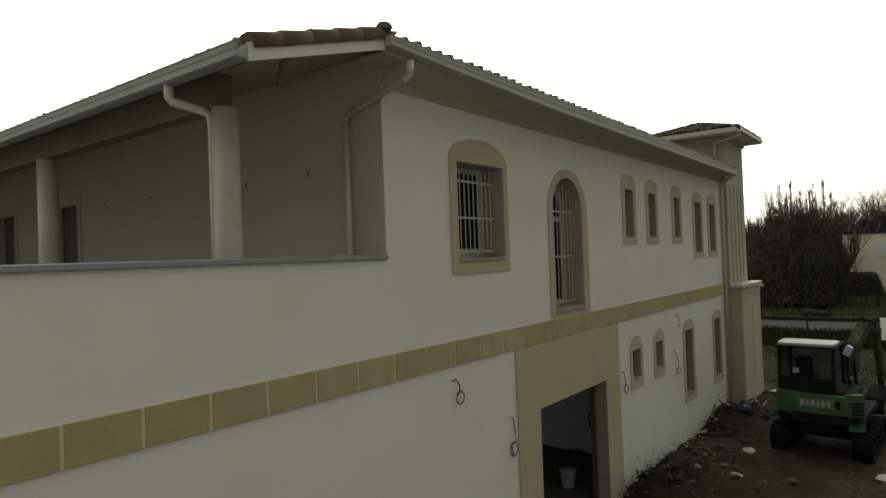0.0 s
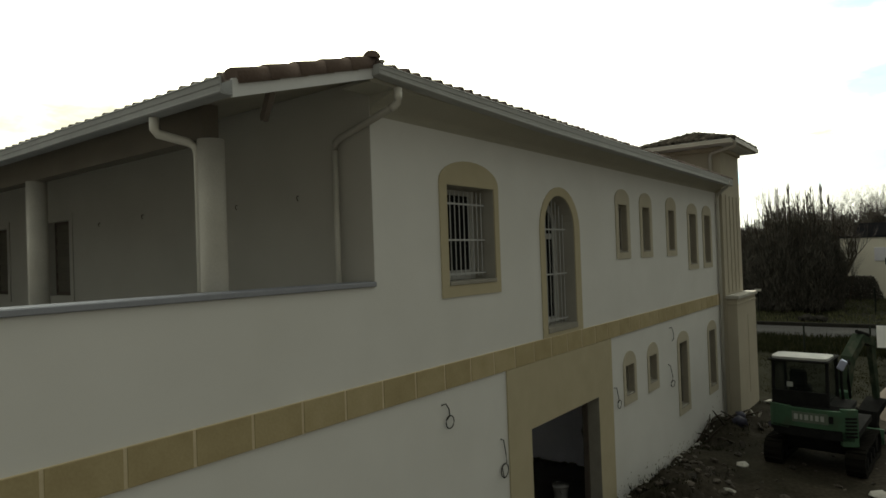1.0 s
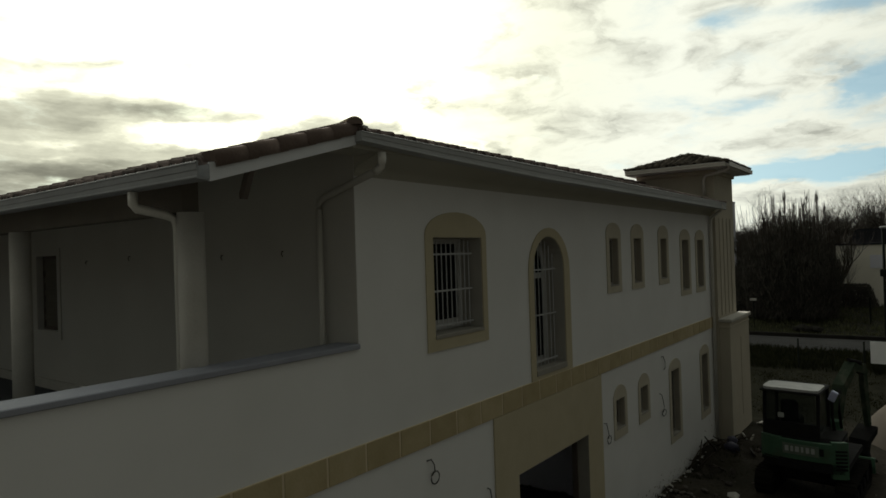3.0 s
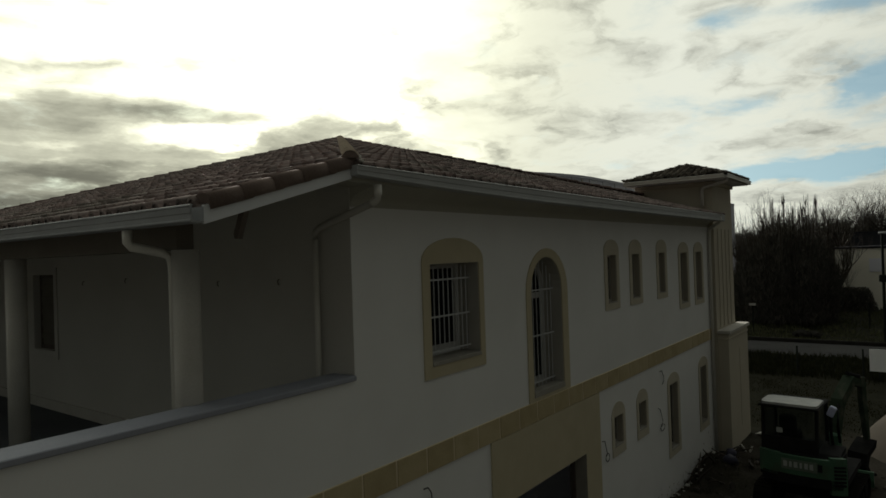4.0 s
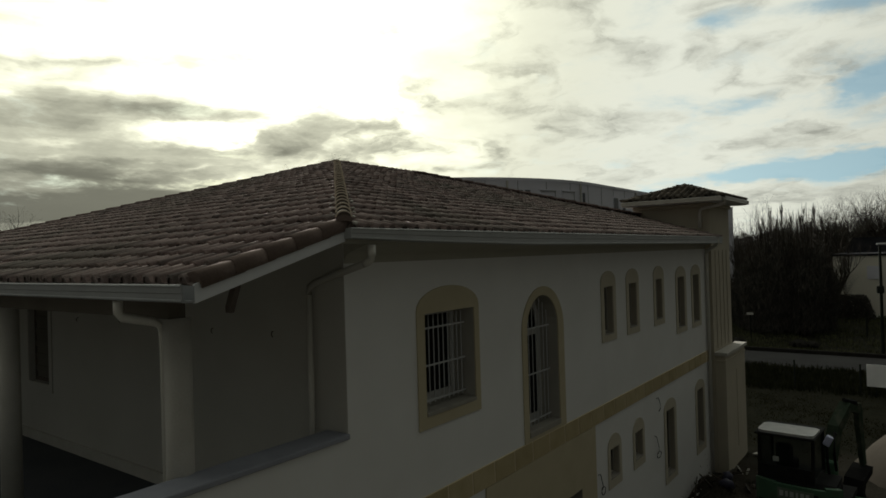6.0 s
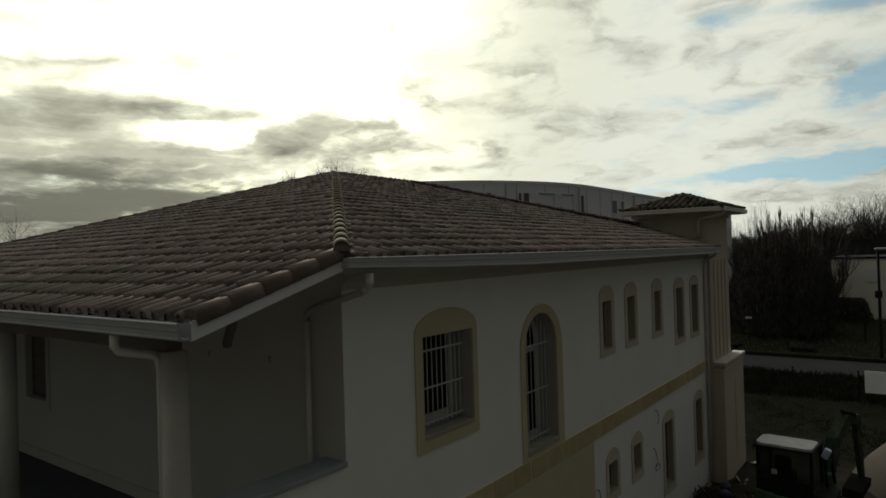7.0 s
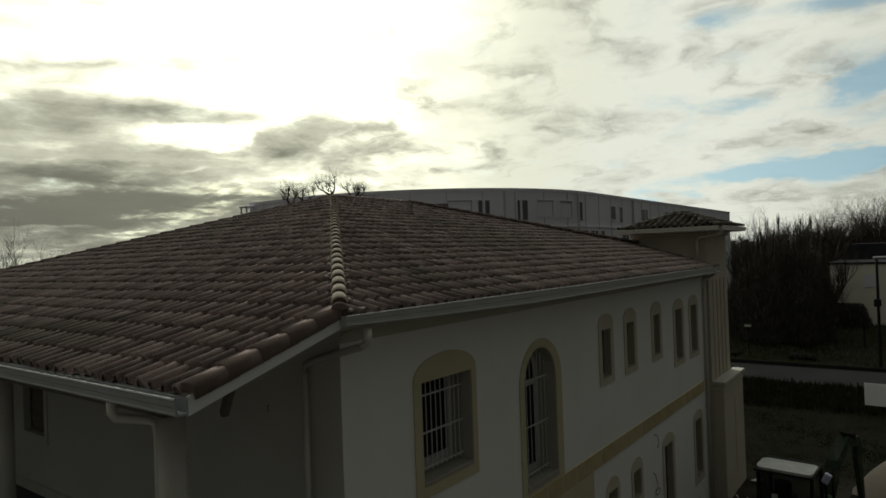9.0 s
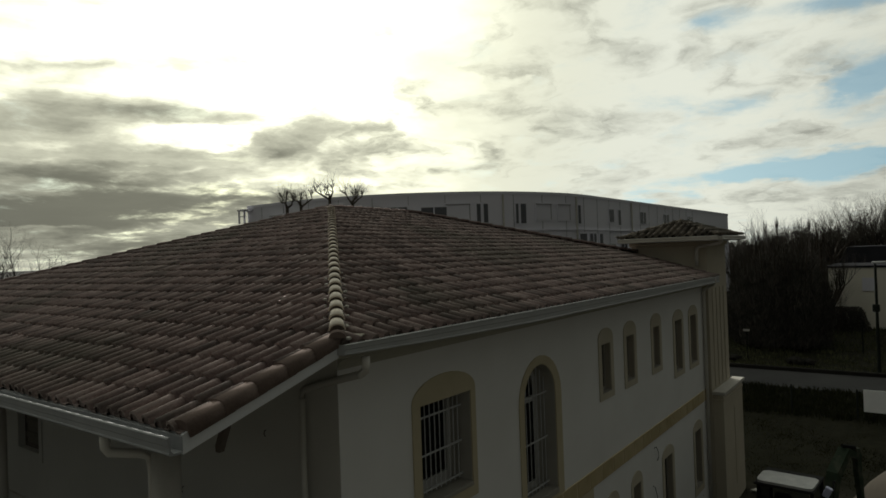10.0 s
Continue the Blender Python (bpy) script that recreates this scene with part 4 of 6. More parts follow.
part("downpipe", tube(bmesh.new(), [(13.2, -0.46, 6.65), (13.2, -0.46, 6.56), (13.25, -0.42, 6.50), (13.58, -0.09, 6.34), (13.62, -0.065, 6.26), (13.62, -0.065, 6.1), (13.62, -0.065, GROUND)], 0.042, 12), PVCPIPE, house, "pale round downpipe", smooth=True)

# ---- small things on the house ----
def cable(pts, name="cable_loop", r=0.0075):
    ob = part(name, tube(bmesh.new(), pts, r, 6), CABLE, smooth=True)
    return tagged(ob, "black electric cable end coiled on the rendered wall", "cable", "cable ends on the wall")


def ring(cx, cz, rx, rz, y=-0.03, n=14, turns=1.15, start=1.6):
    return [(cx + rx * math.cos(start + 2 * math.pi * turns * k / n), y - 0.01 * k / n, cz + rz * math.sin(start + 2 * math.pi * turns * k / n)) for k in range(n + 1)]


cable([(1.05, 0.0, 3.16), (1.10, -0.03, 3.17), (1.15, -0.035, 3.10), (1.165, -0.03, 3.03)] + ring(1.165, 2.945, 0.075, 0.075))
cable([(2.30, 0.0, 2.46), (2.33, -0.03, 2.44), (2.37, -0.035, 2.25), (2.39, -0.03, 2.13)] + ring(2.33, 2.04, 0.085, 0.09) + [(2.30, -0.04, 1.95)])
cable([(6.15, 0.0, 2.42), (6.20, -0.03, 2.42), (6.27, -0.035, 2.22)] + ring(6.30, 2.10, 0.08, 0.075))
cable([(9.35, 0.0, 3.15), (9.42, -0.03, 3.16), (9.52, -0.035, 3.02), (9.53, -0.03, 2.90), (9.44, -0.03, 2.86)])
cable([(9.18, 0.0, 2.38), (9.24, -0.03, 2.34), (9.36, -0.035, 2.08)] + ring(9.36, 1.93, 0.13, 0.07))
for y, z in ((1.16, 5.617), (2.33, 5.60), (4.64, 5.64), (6.0, 5.60), (2.84, 4.68)):
    ob = part("wall_cable", tube(bmesh.new(), [(0.0, y, z + 0.03), (-0.03, y - 0.01, z + 0.03), (-0.045, y - 0.02, z), (-0.035, y - 0.03, z - 0.03)], 0.006, 6), SOFFIT, smooth=True)
    tagged(ob, "short black cable end sticking out of the terrace wall", "cable", "cable ends on the terrace wall")
bm = sheet([[(-0.42, 6.27), (-0.36, 6.29), (-0.27, 6.10), (-0.275, 6.055), (-0.315, 6.05)]], lambda u, v, w: (-1.585 + w, u, v), 0.05)
part("bracket", bm, SOFFIT, house, "dark brown bracket under the roof edge")


SHUTTER = material("brown_shutter", [(0.10, 0.09, 0.075), (0.15, 0.135, 0.11)], 0.7, 3, 40, 0.35, 0.1)


def window_west(y0, y1, z0, z1):
    plate = sheet([rect(y0 - 0.12, y1 + 0.12, z0 - 0.14, z1 + 0.12), rect(y0, y1, z0, z1)], lambda u, v, w: (-0.018 + w, u, v), 0.016)
    owner = part("window", plate, SHADE_PLASTER, house, "rendered terrace window surround, in the shade-darkened plaster")
    inner = rect(y0 + 0.06, y1 - 0.06, z0 + 0.06, z1 - 0.06)
    part("window_frame", sheet([rect(y0, y1, z0, z1), inner], lambda u, v, w: (0.09 + w, u, v), 0.06), SOFFIT, owner)
    leaf = part("shutter", sheet([inner], lambda u, v, w: (0.10 + w, u, v), 0.03), SHUTTER, owner, "closed brown shutter")
    for k in range(1, 6):
        z = z0 + (z1 - z0) * k / 6
        part("slat", boxed(0.085, 0.0995, y0 + 0.07, y1 - 0.07, z - 0.05, z + 0.05, bevel=0.006), SHUTTER, leaf)


for w in XWIN:
    window_west(*w)

# bucket in the garage
BUCKETMAT = material("dusty_white_plastic", [(0.36, 0.36, 0.36), (0.46, 0.46, 0.46)], 0.45, 6, 40, 0.3, 0.05)
bucket = thing("bucket", (5.78, 0.95, GROUND + 0.02), "white plastic builder's bucket with a wire handle", "bucket")
bz = GROUND + 0.021
bm = tube(bmesh.new(), [(5.78, 0.95, bz), (5.78, 0.95, bz + 0.29), (5.78, 0.95, bz + 0.30), (5.78, 0.95, bz + 0.32), (5.78, 0.95, bz + 0.321), (5.78, 0.95, bz + 0.02)], [0.115, 0.145, 0.158, 0.158, 0.140, 0.108], 20, False)
part("body", bm, BUCKETMAT, bucket, smooth=True)
part("handle", tube(bmesh.new(), [(5.78 + 0.155 * math.cos(a), 0.95 - 0.06 - 0.02 * math.sin(a), bz + 0.28 - 0.13 * math.sin(a)) for a in np.linspace(0, math.pi, 11)], 0.004, 6), CABLE, bucket)
hook = thing("wall_hook", (7.78, 1.35, 1.05), "dark bundle of cable hung on the garage wall", "cable")
part("coil", tube(bmesh.new(), [(7.77 - 0.02 * math.sin(a * 3), 1.35 + 0.07 * math.cos(a), 1.03 + 0.17 * math.sin(a)) for a in np.linspace(0, 12.0, 40)], 0.016, 6), CABLE, hook, smooth=True)
part("peg", tube(bmesh.new(), [(7.80, 1.35, 1.19), (7.70, 1.35, 1.20)], 0.012, 6), CABLE, hook)
# rubble along the foot of the garage wall
heap = random.Random(31)
bm = bmesh.new()
for k in range(46):
    made = bmesh.ops.create_icosphere(bm, subdivisions=1, radius=heap.uniform(0.03, 0.10), matrix=Matrix.Translation((7.78 - abs(heap.gauss(0, 0.10)), heap.uniform(0.5, 6.0), GROUND + 0.03)) @ Matrix.Rotation(heap.uniform(0, 3), 4, "Z") @ Matrix.Diagonal((1.3, 0.9, 0.6, 1)))
tagged(part("floor_rubble", bm, GARAGEFLOOR), "dark rubble swept against the garage wall", "rubble", kind="stuff")

# ---- excavator ----
GREEN = material("green_machine_paint", [(0.048, 0.112, 0.066), (0.078, 0.158, 0.098)], 0.6, 4, 50, 0.4, 0.08, spec=0.25, stain=(2.5, (0.075, 0.07, 0.052), 0.6))
BOOMGREEN = material("dusty_green_paint", [(0.024, 0.042, 0.027), (0.050, 0.068, 0.045)], 0.8, 5, 50, 0.4, 0.1, spec=0.15, stain=(3.0, (0.16, 0.15, 0.115), 0.7))
BLACK = material("black_machine_paint", [(0.010, 0.010, 0.011), (0.022, 0.022, 0.022)], 0.85, 6, 60, 0.3, 0.1, spec=0.1)
RUBBER = material("muddy_rubber", [(0.007, 0.0065, 0.006), (0.018, 0.0165, 0.0135)], 0.95, 5, 40, 0.5, 0.4, spec=0.08)
ROOFWHITE = material("white_cab_roof", [(0.33, 0.34, 0.345), (0.52, 0.52, 0.51)], 0.6, 5, 40, 0.3, 0.05)
MARK = material("pale_marking", [(0.36, 0.38, 0.36), (0.44, 0.46, 0.44)], 0.5, 6, 40)
PLATE = material("pale_green_plate", [(0.10, 0.135, 0.105), (0.15, 0.185, 0.15)], 0.6, 6, 40)
LENS = glass_material("clear_lamp_glass", (0.5, 0.52, 0.7), 0.1)
CABGLASS = glass_material("smoked_cab_glass", (0.03, 0.035, 0.035), 0.08)
see = CABGLASS.node_tree.nodes.new("ShaderNodeBsdfTransparent")
see.inputs[0].default_value = (0.75, 0.78, 0.76, 1)
both = CABGLASS.node_tree.nodes.new("ShaderNodeMixShader")
both.inputs[0].default_value = 0.72
CABGLASS.node_tree.links.new(CABGLASS.node_tree.nodes["Principled BSDF"].outputs[0], both.inputs[1])
CABGLASS.node_tree.links.new(see.outputs[0], both.inputs[2])
CABGLASS.node_tree.links.new(both.outputs[0], CABGLASS.node_tree.nodes["Material Output"].inputs[0])


def excavator(at, turn):
    root = thing("excavator", (0, 0, 0), "green mini excavator with a white cab roof and muddy tracks", "excavator")
    P = lambda name, bm, mat, owner=root, label="", smooth=False: part(name, bm, mat, owner, label, smooth)

    def side_plate(outline, y0, y1):
        return sheet([outline], lambda u, v, w: (u, y0 + w, v), y1 - y0)

    # tracks
    for y in (0.60, -0.96):
        loop = [(-0.90 + 0.26 * math.cos(a), 0.27 + 0.26 * math.sin(a)) for a in np.linspace(math.pi / 2, 3 * math.pi / 2, 9)] + [(0.90 + 0.26 * math.cos(a), 0.27 + 0.26 * math.sin(a)) for a in np.linspace(-math.pi / 2, math.pi / 2, 9)]
        inner = [(u * 0.955, 0.27 + (v - 0.27) * 0.84) for u, v in loop]
        track = P("track", sheet([loop, inner], lambda u, v, w, y=y: (u, y + w, v), 0.36), RUBBER, label="muddy rubber track")
        pts = loop + loop[:1]
        run = 0.0
        lug = boxed(-0.022, 0.022, -0.175, 0.175, 0.0, 0.028)
        lug_data = bpy.data.meshes.new("lug")
        lug.to_mesh(lug_data)
        lug.free()
        total = sum(math.dist(a, b) for a, b in zip(pts, pts[1:]))
        count = 40
        for k in range(count):
            goal, run = total * k / count, 0.0
            for a, b in zip(pts, pts[1:]):
                step = math.dist(a, b)
                if run + step > goal:
                    f = (goal - run) / step
                    u, v = a[0] + f * (b[0] - a[0]), a[1] + f * (b[1] - a[1])
                    ang = math.atan2(b[1] - a[1], b[0] - a[0])
                    ob = linked("lug", lug_data, RUBBER, track)
                    ob.matrix_basis = Matrix.Translation((u, y + 0.18, v)) @ Matrix.Rotation(-ang, 4, "Y") @ Matrix.Rotation(math.pi, 4, "X")
                    break
                run += step
        for u, r in ((-0.90, 0.20), (0.90, 0.20), (-0.45, 0.11), (0.0, 0.11), (0.45, 0.11)):
            P("roller", tube(bmesh.new(), [(u, y + 0.05, 0.27 if r > 0.15 else 0.17), (u, y + 0.31, 0.27 if r > 0.15 else 0.17)], r, 18), BLACK, track)
    P("undercarriage", boxed(-0.62, 0.62, -0.62, 0.62, 0.30, 0.62, bevel=0.05), BLACK)
    P("turntable", tube(bmesh.new(), [(0, 0, 0.62), (0, 0, 0.76)], 0.42, 28), BLACK)
    P("dozer_blade", sheet([[(1.62, 0.06), (1.70, 0.06), (1.64, 0.22), (1.70, 0.40), (1.62, 0.40), (1.57, 0.22)]], lambda u, v, w: (u, -0.96 + w, v), 1.92), GREEN)
    # upper structure: a curved counterweight with panels
    ring_pts = lambda r: [(-0.28 - r * (1 - 0.42 * (1 - math.cos(a)) ** 1.3), 0.90 * math.sin(a)) for a in np.linspace(-1.2, 1.2, 15)]
    base = [(0.85, -0.83), (0.85, 0.83)] + [(p[0], p[1]) for p in ring_pts(0.85)[::-1]]
    P("deck", sheet([base], lambda u, v, w: (u, v, 0.76 + w), 0.12), BLACK)
    arcpts = ring_pts(0.88)

    def shell(i0, i1, z0, z1, thick=0.10):
        outer = [(u, v) for u, v in arcpts[i0:i1 + 1]]
        inner = [((u + 0.28) * (1 - thick) - 0.28, v * (1 - thick)) for u, v in outer]
        return sheet([outer + inner[::-1]], lambda u, v, w: (u, v, z0 + w), z1 - z0)

    P("counterweight", shell(3, 10, 0.90, 1.28), GREEN, label="green counterweight")
    P("engine_panel", shell(0, 3, 0.60, 1.33), GREEN, label="green engine panel with louvres")
    P("corner_panel", shell(10, 14, 0.84, 1.30), GREEN)
    P("bumper", shell(1, 13, 0.70, 0.89, 0.22), BLACK)
    P("engine_cover", boxed(-0.95, -0.20, -0.72, 0.70, 0.88, 1.26), BLACK)
    P("hood", sheet([[(-0.95, 1.27), (-0.12, 1.27), (-0.12, 1.36), (-0.85, 1.33)]], lambda u, v, w: (u, -0.70 + w, v), 1.44), BLACK)
    for k in range(6):
        z = 0.80 + 0.072 * k
        a = arcpts[1]
        P("louvre", boxed(-0.012, 0.012, -0.11, 0.11, -0.018, 0.018, m=Matrix.Translation(((arcpts[1][0] + arcpts[2][0]) / 2 - 0.008, (arcpts[1][1] + arcpts[2][1]) / 2, z)) @ Matrix.Rotation(math.atan2(arcpts[2][0] - arcpts[1][0], arcpts[1][1] - arcpts[2][1]), 4, "Z")), BLACK)
    # lettering that cannot be told, as plain bars
    P("name_plate", boxed(-1.168, -1.150, -0.33, 0.36, 1.00, 1.21), PLATE, label="dull pale-green plate across the counterweight")
    for k, wdt in enumerate((0.045, 0.03, 0.045, 0.025, 0.04, 0.04)):
        y = 0.28 - 0.10 * k
        P("marking", boxed(-1.176, -1.160, y - wdt * 0.8, y + wdt * 0.8, 1.055, 1.165), MARK, label="pale lettering bar")
    P("marking", boxed(-1.172, -1.150, -0.42, -0.345, 1.04, 1.18), BLACK)
    # cab on the left
    P("cab_floor", boxed(-0.92, 0.30, -0.32, 0.81, 1.28, 1.33), BLACK)
    for x in (-0.88, 0.24):
        for y in (-0.28, 0.78):
            P("cab_post", tube(bmesh.new(), [(x, y, 1.33), (x + (0.08 if x < 0 else -0.05), y, 2.20)], 0.04, 8), BLACK)
    P("rear_wall", boxed(-0.92, -0.86, -0.30, 0.80, 1.33, 1.58), BLACK)
    P("cab_glass", boxed(-0.865, -0.855, -0.24, 0.74, 1.58, 2.18), CABGLASS, label="smoked rear window")
    P("cab_glass", boxed(-0.80, 0.18, 0.776, 0.784, 1.36, 2.18), CABGLASS)
    P("cab_glass", boxed(-0.80, 0.18, -0.284, -0.276, 1.36, 2.18), CABGLASS)
    P("roof_frame", boxed(-0.94, 0.28, -0.34, 0.86, 2.19, 2.235, bevel=0.02), BLACK)
    P("cab_roof", sheet([[(-0.90, -0.20), (-0.86, -0.29), (-0.74, -0.31), (-0.20, -0.31), (-0.12, -0.22), (-0.12, 0.72), (-0.22, 0.82), (-0.72, 0.82), (-0.86, 0.78), (-0.90, 0.70)]], lambda u, v, w: (u, v, 2.237 + w), 0.05), ROOFWHITE, label="dusty white cab roof")
    seat = P("seat", boxed(-0.50, -0.10, 0.14, 0.55, 1.34, 1.62, bevel=0.05), BLACK)
    P("seat_back", boxed(-0.58, -0.46, 0.17, 0.52, 1.60, 1.98, bevel=0.05), BLACK)
    P("notice", boxed(-0.88, -0.872, 0.38, 0.50, 1.66, 1.76), MARK, label="white notice on the rear window")
    # lamp on an arm beside the cab
    P("work_lamp", boxed(-0.06, 0.06, -0.09, 0.05, -0.11, 0.11, m=Matrix.Translation((-0.35, -0.47, 2.12)) @ Matrix.Rotation(0.45, 4, "X"), bevel=0.02), LENS, label="pale work lamp")
    P("lamp_arm", tube(bmesh.new(), [(-0.1, -0.45, 1.30), (-0.28, -0.45, 1.65), (-0.33, -0.46, 2.05)], 0.03, 8), BLACK)
    P("hose", tube(bmesh.new(), [(0.4, -0.50, 1.30), (0.10, -0.52, 1.70), (0.45, -0.48, 2.10), (0.95, -0.42, 1.95)], 0.03, 8), BLACK, smooth=True)
    # boom, stick and bucket, swung a little to the right
    turned = Matrix.Translation((1.0, -0.25, 0)) @ Matrix.Rotation(radians(-20), 4, "Z") @ Matrix.Translation((-1.0, 0.25, 0))

    def S(name, bm, *a, **k):
        bmesh.ops.transform(bm, matrix=turned, verts=bm.verts)
        return P(name, bm, *a, **k)

    P("swing_post", boxed(0.85, 1.15, -0.42, -0.12, 0.80, 1.35, bevel=0.04), GREEN)
    S("boom", side_plate([(0.92, 1.20), (1.08, 1.15), (1.36, 1.95), (1.80, 2.34), (2.26, 2.20), (2.29, 2.34), (1.76, 2.54), (1.22, 2.08)], -0.38, -0.12), BOOMGREEN, label="green cranked boom")
    S("boom_ram", tube(bmesh.new(), [(1.12, -0.10, 1.05), (1.66, -0.10, 2.30)], 0.055, 10), BLACK)
    S("stick", side_plate([(2.20, 2.46), (2.36, 2.44), (2.50, 1.00), (2.40, 0.95), (2.22, 1.95)], -0.31, -0.19), BOOMGREEN)
    S("stick_ram", tube(bmesh.new(), [(1.70, -0.25, 2.60), (2.22, -0.25, 2.47)], 0.045, 10), BLACK)
    S("bucket", sheet([[(2.46, 1.18), (2.30, 1.10), (2.02, 0.92), (1.95, 0.62), (2.10, 0.42), (2.40, 0.36), (2.38, 0.42), (2.14, 0.50), (2.06, 0.64), (2.12, 0.84), (2.42, 1.02)]], lambda u, v, w: (u, -0.48 + w, v - 0.2), 0.46), BLACK)
    root.matrix_basis = Matrix.Translation(at) @ Matrix.Rotation(radians(turn), 4, "Z") @ Matrix.Diagonal((0.95, 0.95, 0.995, 1))
    return root


excavator((11.05, -2.66, GROUND - 0.02), -4)

# ---- spoil, debris, weeds ----
STONE = material("rubble_stone", [(0.018, 0.015, 0.012), (0.045, 0.037, 0.030), (0.11, 0.095, 0.08)], 0.9, 4, 30, 0.4, 0.5, pieces=0.4)
PALE = material("pale_plaster_debris", [(0.34, 0.33, 0.30), (0.50, 0.49, 0.46)], 0.85, 5, 40, 0.4, 0.3)
SAND = material("damp_sand", [(0.062, 0.052, 0.039), (0.098, 0.082, 0.061)], 0.95, 1.5, 50, 0.5, 0.5)
WEED = material("dry_weeds", [(0.014, 0.017, 0.008), (0.024, 0.028, 0.013), (0.042, 0.042, 0.020)], 1.0, 3, 20, 0.3, 0.0, pieces=0.4, spec=0.05)
SITEGRASS = material("dull_site_grass", [(0.022, 0.022, 0.011), (0.031, 0.031, 0.016), (0.046, 0.043, 0.023)], 1.0, 3, 20, 0.3, 0.0, pieces=0.4, spec=0.05)
VERGEGRASS = material("pale_verge_grass", [(0.05, 0.055, 0.030), (0.085, 0.09, 0.048), (0.125, 0.125, 0.07)], 1.0, 3, 20, 0.3, 0.0, pieces=0.4, spec=0.05)
TWIG = material("dark_twigs", [(0.030, 0.025, 0.019), (0.064, 0.053, 0.042)], 0.9, 4, 30)
LEAFDARK = material("dark_evergreen_leaves", [(0.055, 0.053, 0.047), (0.088, 0.084, 0.074), (0.125, 0.116, 0.10)], 1.0, 1.5, 20, 0.3, 0.0, pieces=0.5, spec=0.03)


def height_at(x, y):
    return GROUND + ground_height(x, y)


def lump(bm, c, r, rnd, squash=0.6):
    out = bmesh.ops.create_icosphere(bm, subdivisions=1, radius=1.0)
    turn = Matrix.Rotation(rnd.uniform(0, 6.3), 4, "Z") @ Matrix.Rotation(rnd.uniform(-0.5, 0.5), 4, "X")
    sx, sy, sz = r * rnd.uniform(0.7, 1.3), r * rnd.uniform(0.6, 1.1), r * squash * rnd.uniform(0.7, 1.2)
    for v in out["verts"]:
        k = 1 + 0.35 * noise.noise(v.co * 1.7 + Vector((c[0] * 9, c[1] * 9, 0)))
        v.co = turn @ Vector((v.co.x * sx * k, v.co.y * sy * k, v.co.z * sz * k)) + Vector(c)


rnd = random.Random(5)
bm = bmesh.new()
for k in range(300):
    if rnd.random() < 0.6:
        x, y = rnd.gauss(7.0, 1.3), -abs(rnd.gauss(0.75, 0.55)) - 0.08
    else:
        x, y = rnd.uniform(5, 16), rnd.uniform(-5.0, -0.15)
    r = min(0.11, 0.02 + rnd.expovariate(34))
    lump(bm, (x, y, height_at(x, y) + r * 0.15), r, rnd)
tagged(part("rubble", bm, STONE), "broken earth clods and stones on the mud", "rubble", kind="stuff")
for x, y, r in ((9.45, -1.38, 0.20), (15.9, -0.75, 0.24), (9.1, -3.75, 0.16), (7.6, -1.55, 0.12)):
    bm = bmesh.new()
    lump(bm, (x, y, height_at(x, y) + 0.03), r, rnd, 0.35)
    tagged(part("debris", bm, PALE), "pale lump of plaster rubble lying in the mud", "rubble", "pale rubble lumps")
bm = bmesh.new()
spatter = random.Random(15)
for k in range(110):
    x = spatter.uniform(5.6, 13.4)
    y = -0.05 - abs(spatter.gauss(0, 0.10))
    lump(bm, (x, y, height_at(x, y) + 0.012), spatter.uniform(0.015, 0.06), spatter, 0.5)
tagged(part("mortar_crumbs", bm, PALE), "pale crumbs of mortar fallen along the wall foot", "rubble", kind="stuff")
MUD = material("dried_mud", [(0.24, 0.22, 0.185), (0.36, 0.335, 0.29)], 0.95, 6, 40, 0.4, 0.3)
bm = bmesh.new()
for k in range(160):
    x = spatter.uniform(6.1, 13.6)
    z = height_at(x, -0.06) + min(0.6, spatter.expovariate(11))
    w, h = spatter.uniform(0.006, 0.03), spatter.uniform(0.006, 0.03)
    rim = [(x + w * math.cos(a) * spatter.uniform(0.6, 1.2), z + h * math.sin(a) * spatter.uniform(0.6, 1.2)) for a in np.linspace(0, 5.4, 7)]
    low = [bm.verts.new((u, -0.0015, v)) for u, v in rim]
    tip = bm.verts.new((x, -0.007, z))
    for q in range(7):
        bm.faces.new((low[q], low[(q + 1) % 7], tip))
tagged(part("mud_splash", bm, MUD), "dried mud splashed over the foot of the white wall", "mud", kind="stuff")
BAGBLUE = material("dark_blue_sack", [(0.03, 0.03, 0.05), (0.07, 0.07, 0.12)], 0.6, 5, 30, 0.4, 0.3)
for x, y, r in ((12.2, -0.72, 0.20), (12.75, -0.62, 0.16)):
    bm = bmesh.new()
    lump(bm, (x, y, height_at(x, y) + 0.08), r, rnd, 0.8)
    tagged(part("sack", bm, BAGBLUE, smooth=True), "crumpled dark plastic sack on the spoil heap", "sack", "plastic sacks")

DRYWOOD = material("old_dry_wood", [(0.030, 0.024, 0.018), (0.065, 0.052, 0.040)], 0.9, 6, 40)
scrap = random.Random(21)
